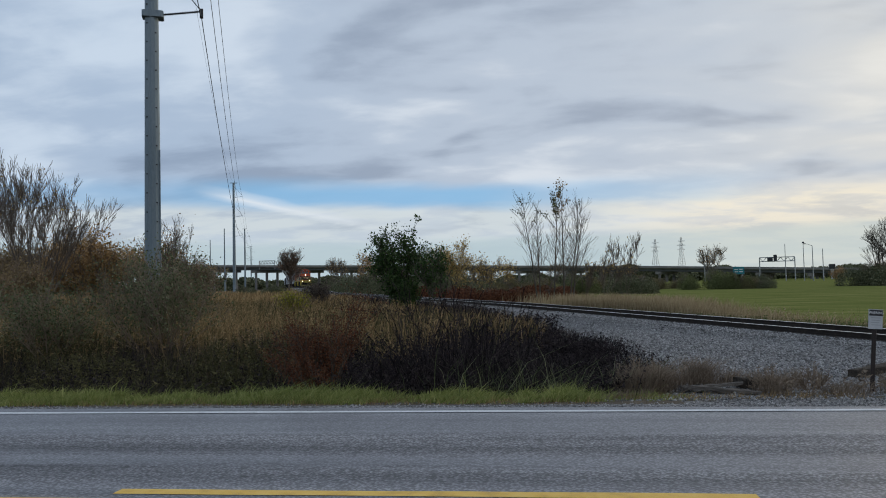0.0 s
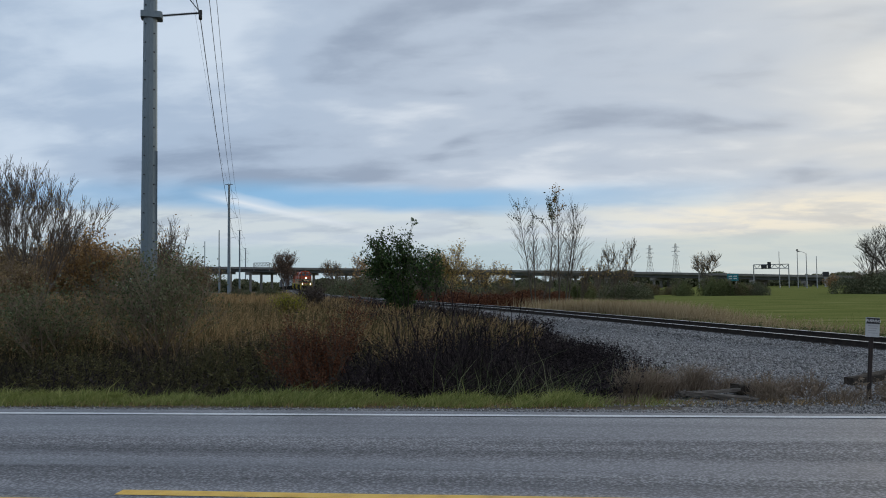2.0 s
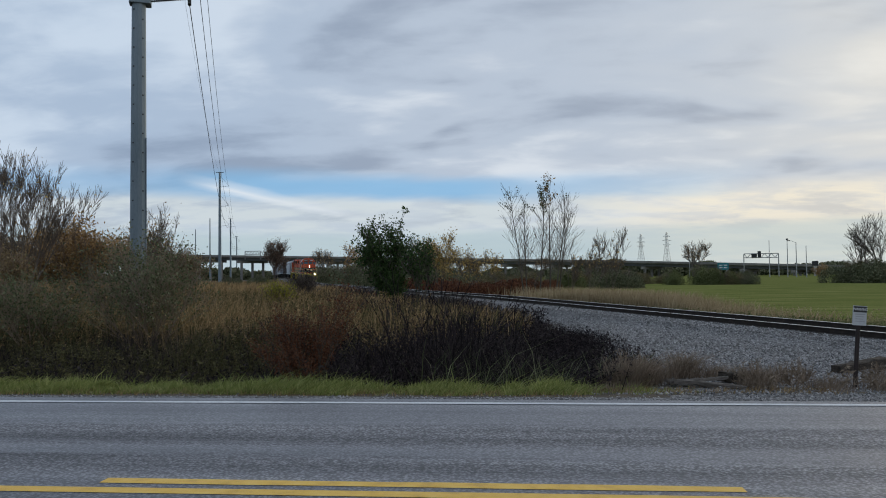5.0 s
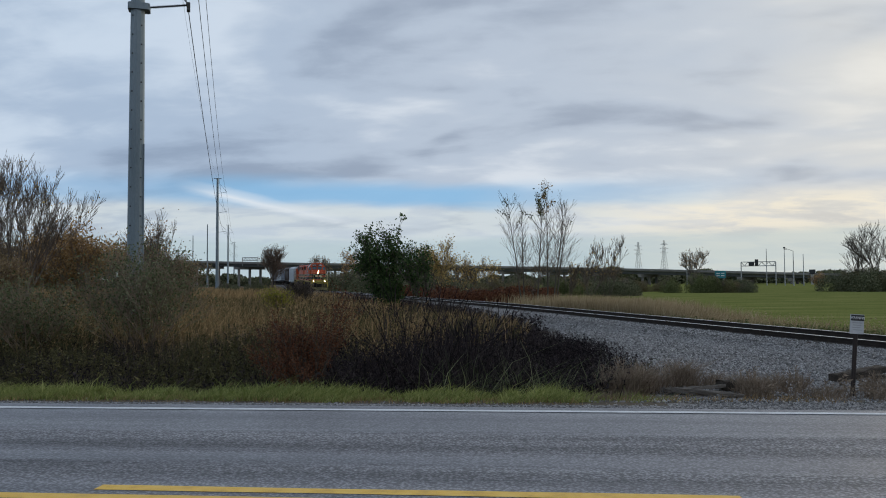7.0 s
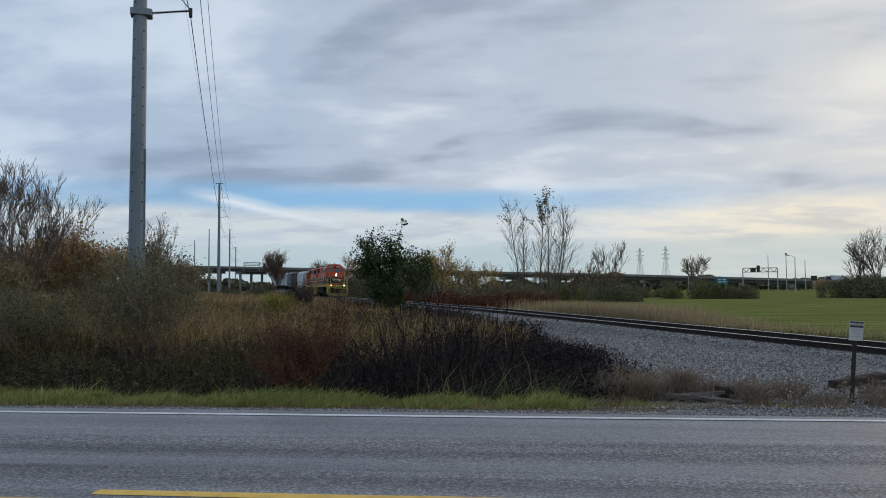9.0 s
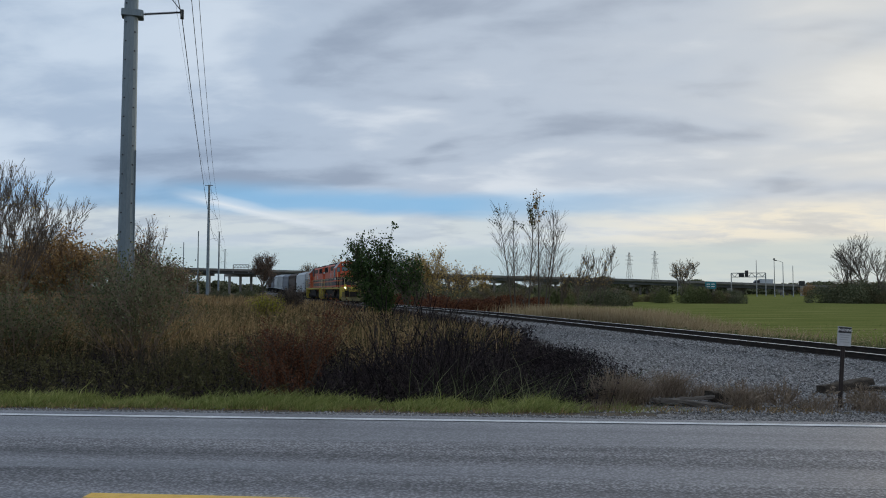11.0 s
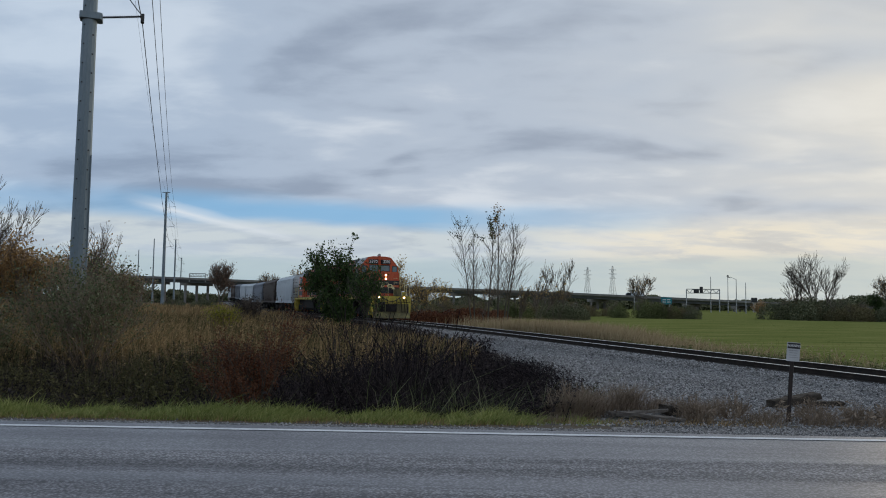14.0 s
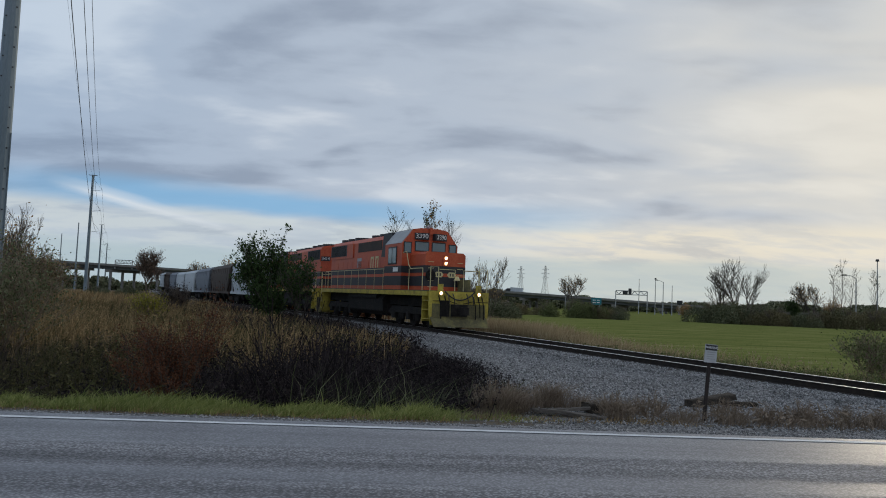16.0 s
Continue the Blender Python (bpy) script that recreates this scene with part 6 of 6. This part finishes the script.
put(hg, 27.3, 136, 0, 0.85)
for i, (xx, yy, sz_) in enumerate(((13.4, 108, 0.95), (15.3, 109, 0.85), (38.4, 132, 0.55), (0.5, 120, 1.1), (-6, 125, 1.2),
                                   (-14, 130, 1.2), (8, 165, 1.2), (17, 180, 1.2), (45, 180, 0.8), (55, 190, 0.9), (-51.5, 150, 0.75), (-57, 152, 0.55), (-63, 165, 0.7))):
    again(dk, xx, yy, 77 * i, sz_)
for i, (src, xx, yy, sz_) in enumerate(((hg, 31.9, 135, 1.05), (hg, 33.6, 133, 0.9), (ho, 35.9, 133, 0.7), (ho, 24, 150, 0.8), (ho, 28.6, 153, 0.7), (ho, 17, 146, 0.8), (ho, 41, 150, 0.8), (ho, 1.5, 104, 0.9), (ho, -3, 108, 0.9), (hg, 7, 112, 0.8), (ho, 10, 118, 0.9))):
    again(src, xx, yy, 91 * i, sz_)
bt = make_tree(47, "field_tree", "distant bare tree with a few leaves beside the field", "tree", 10.5, 3, 0.32, 3, 5, 0.14, "leaf_orange", 500, 0.16, 2.0, 0.3, "bark", 0.5, thin=0.022, group="field trees")
put(bt, 45.5, 196, 0, 1.0)
for i, (xx, yy, sz_) in enumerate(((27, 205, 0.62), (-53, 211, 1.0), (22, 240, 0.7), (5, 160, 0.6), (-24, 150, 0.55))):
    again(bt, xx, yy, 90 * i, sz_)
big = make_tree(48, "field_tree", "large leafless branching tree behind the hedge", "tree", 12.3, 4, 0.40, 3, 5, 0.20, None, 0, bark="bark", thin=0.019, wild=0.45, flare=0.75, first=0.46, group="field trees")
put(big, 63.4, 138, 0)
put(make_tree(49, "field_tree", "large leafless tree leaning over the hedge", "tree", 11.8, 2, 0.22, 3, 5, 0.2, None, 0, bark="bark", thin=0.019, wild=0.45, flare=0.75, first=0.46, group="field trees"), 60.0, 139, 150)
rnd = random.Random(5)
for i in range(36):
    f = i / 35
    again((dk, ho, dk, ho)[i % 4], 57.5 + 58 * f + rnd.uniform(-1.5, 1.5), 138 - 26 * f + rnd.uniform(-3, 3), 37 * i, rnd.uniform(0.95, 1.5))
again(mulberry, 72.2, 137, 30, 0.95)
again(bt, 75.0, 136, 51, 0.8)
for i, (xx, yy, sz_) in enumerate(((77.5, 133, 1.0), (59.5, 141, 0.8), (92, 132, 1.1), (55.6, 146, 0.7))):
    again(th, xx, yy, 51 * i, sz_)
n = 90000
x = RNG.uniform(-420, 420, n)
y = 440 + RNG.uniform(-12, 12, n)
wave = 4.2 + 1.5 * step(0, 60, x) + 1.6 * np.sin(x * 0.031) + 1.5 * np.sin(x * 0.11 + 2) + 1.0 * np.sin(x * 0.37)
pos = np.stack([x, y, np.maximum(0.0, wave) * RNG.random(n) ** 0.7], -1)
stuff("far_woods", leaves("far_woods", pos, 0.9, M["leaf_far"]), "far line of woods beyond the highway", "woods")


put(make_tree(60, "roadside_shrub", "straggling yellow-green shrub beyond the track", "shrub", 1.9, 10, 0.6, 2, 5, 0.016, "hedge_green", 1500, 0.045, 0.3, 0.15, "twig_tan", thin=0.005), 14.0, 21.8)
put(make_tree(61, "roadside_shrub", "straggling yellow-green shrub beyond the track", "shrub", 1.5, 9, 0.6, 2, 5, 0.016, "hedge_green", 1200, 0.045, 0.3, 0.15, "twig_tan", thin=0.005), 15.6, 23.5)


# things by the track
def make_warning_sign():
    g = thing("warning_sign", "dull white warning sign with black header on leaning rusty post", "sign", at=pose(4.97, 12.02, float(land(4.97, 12.02)), 0, 4.5, 0))
    part("post", Shape().box(-0.03, 0.03, -0.02, 0.02, -0.2, 0.95, bevel=0.012), M["rust_post"], g)
    face = pose(0, -0.03, 1.07, 0, 0, 22)
    board = part("board", Shape().box(-0.13, 0.13, -0.006, 0.006, -0.14, 0.15, bevel=0.004), M["sign_grey"], g, at=face)
    part("header", Shape().box(-0.122, 0.122, -0.0085, -0.0065, 0.055, 0.142), M["black"], board)
    text_mesh("lettering", "WARNING", 0.056, M["white"], board, pose(0, -0.0098, 0.098, 90, 0, 0)).scale = (1, 1, 0.2)
    bars = Shape()
    for k in range(4):
        bars.box(-0.09 + 0.01 * (k % 2), 0.09 - 0.015 * (k % 3), -0.0085, -0.0065, 0.02 - 0.035 * k, 0.03 - 0.035 * k)
    part("small_print", bars, M["galv"], board)


make_warning_sign()


def make_timber(x, y, z, length, w, h, turn, tilt, m, label, seed):
    rnd = random.Random(seed)
    sh = Shape()
    k = 10
    v = []
    for i in range(k + 1):
        xx = -length / 2 + length * i / k
        for a, b in ((-1, -1), (1, -1), (1.0, 0.7), (0.7, 1), (-0.7, 1), (-1, 0.7)):
            v.append((xx + rnd.uniform(-0.02, 0.02), a * w / 2 + rnd.uniform(-0.014, 0.014), b * h / 2 + rnd.uniform(-0.014, 0.014)))
    n = 6
    f = [(i * n + j, i * n + (j + 1) % n, (i + 1) * n + (j + 1) % n, (i + 1) * n + j) for i in range(k) for j in range(n)]
    f += [tuple(range(n))[::-1], tuple(range(k * n, k * n + n))]
    ob = part("old_tie", sh.add(v, f), M[m], at=pose(x, y, float(land(x, y)) + z, 0, tilt, turn))
    return tagged(ob, label, "timber", "discarded ties")


make_timber(3.35, 12.45, 0.10, 0.46, 0.20, 0.15, 24, 4, "tie", "dark rotten tie end lying in the weeds", 1)
make_timber(2.85, 11.95, 0.06, 1.05, 0.13, 0.05, -16, 3, "oldwood", "grey split plank lying at the roadside", 2)
make_timber(2.75, 12.2, 0.08, 0.9, 0.09, 0.05, 10, -4, "oldwood", "grey split plank lying at the roadside", 3)
make_timber(5.95, 14.1, 0.10, 1.45, 0.19, 0.13, 36, -2, "tie", "weathered discarded tie on the ballast behind the sign", 4)
make_timber(6.45, 14.0, 0.05, 0.7, 0.13, 0.08, 14, 2, "tie", "weathered discarded tie on the ballast behind the sign", 5)
make_timber(2.6, 12.1, 0.05, 0.8, 0.07, 0.04, -32, 2, "oldwood", "grey split plank lying at the roadside", 7)
make_timber(1.5, 12.75, 0.12, 1.3, 0.18, 0.14, 160, 6, "tie", "dark rotten tie sticking out of the ditch", 6)


def make_road_sign(x, y, z, w, h):
    g = thing("highway_sign", "small blue-green highway guide sign", "road sign", at=pose(x, y, -0.4, 0, 0, -14))
    for sx in (-w * 0.3, w * 0.3):
        part("post", Shape().box(sx - 0.08, sx + 0.08, -0.08, 0.08, 0, z), M["galv"], g)
    p = part("panel", Shape().box(-w / 2, w / 2, -0.14, -0.09, z - h / 2, z + h / 2, bevel=0.02), M["signblue"], g)
    for k in range(2):
        for q in range(2):
            part("print_bar", Shape().box(-w * 0.36 + q * w * 0.42, -w * 0.06 + q * w * 0.42, -0.15, -0.142, z - h * 0.22 + k * h * 0.34, z - h * 0.10 + k * h * 0.34), M["white"], p)


make_road_sign(58.8, 225, 3.6, 3.0, 2.0)

motions()
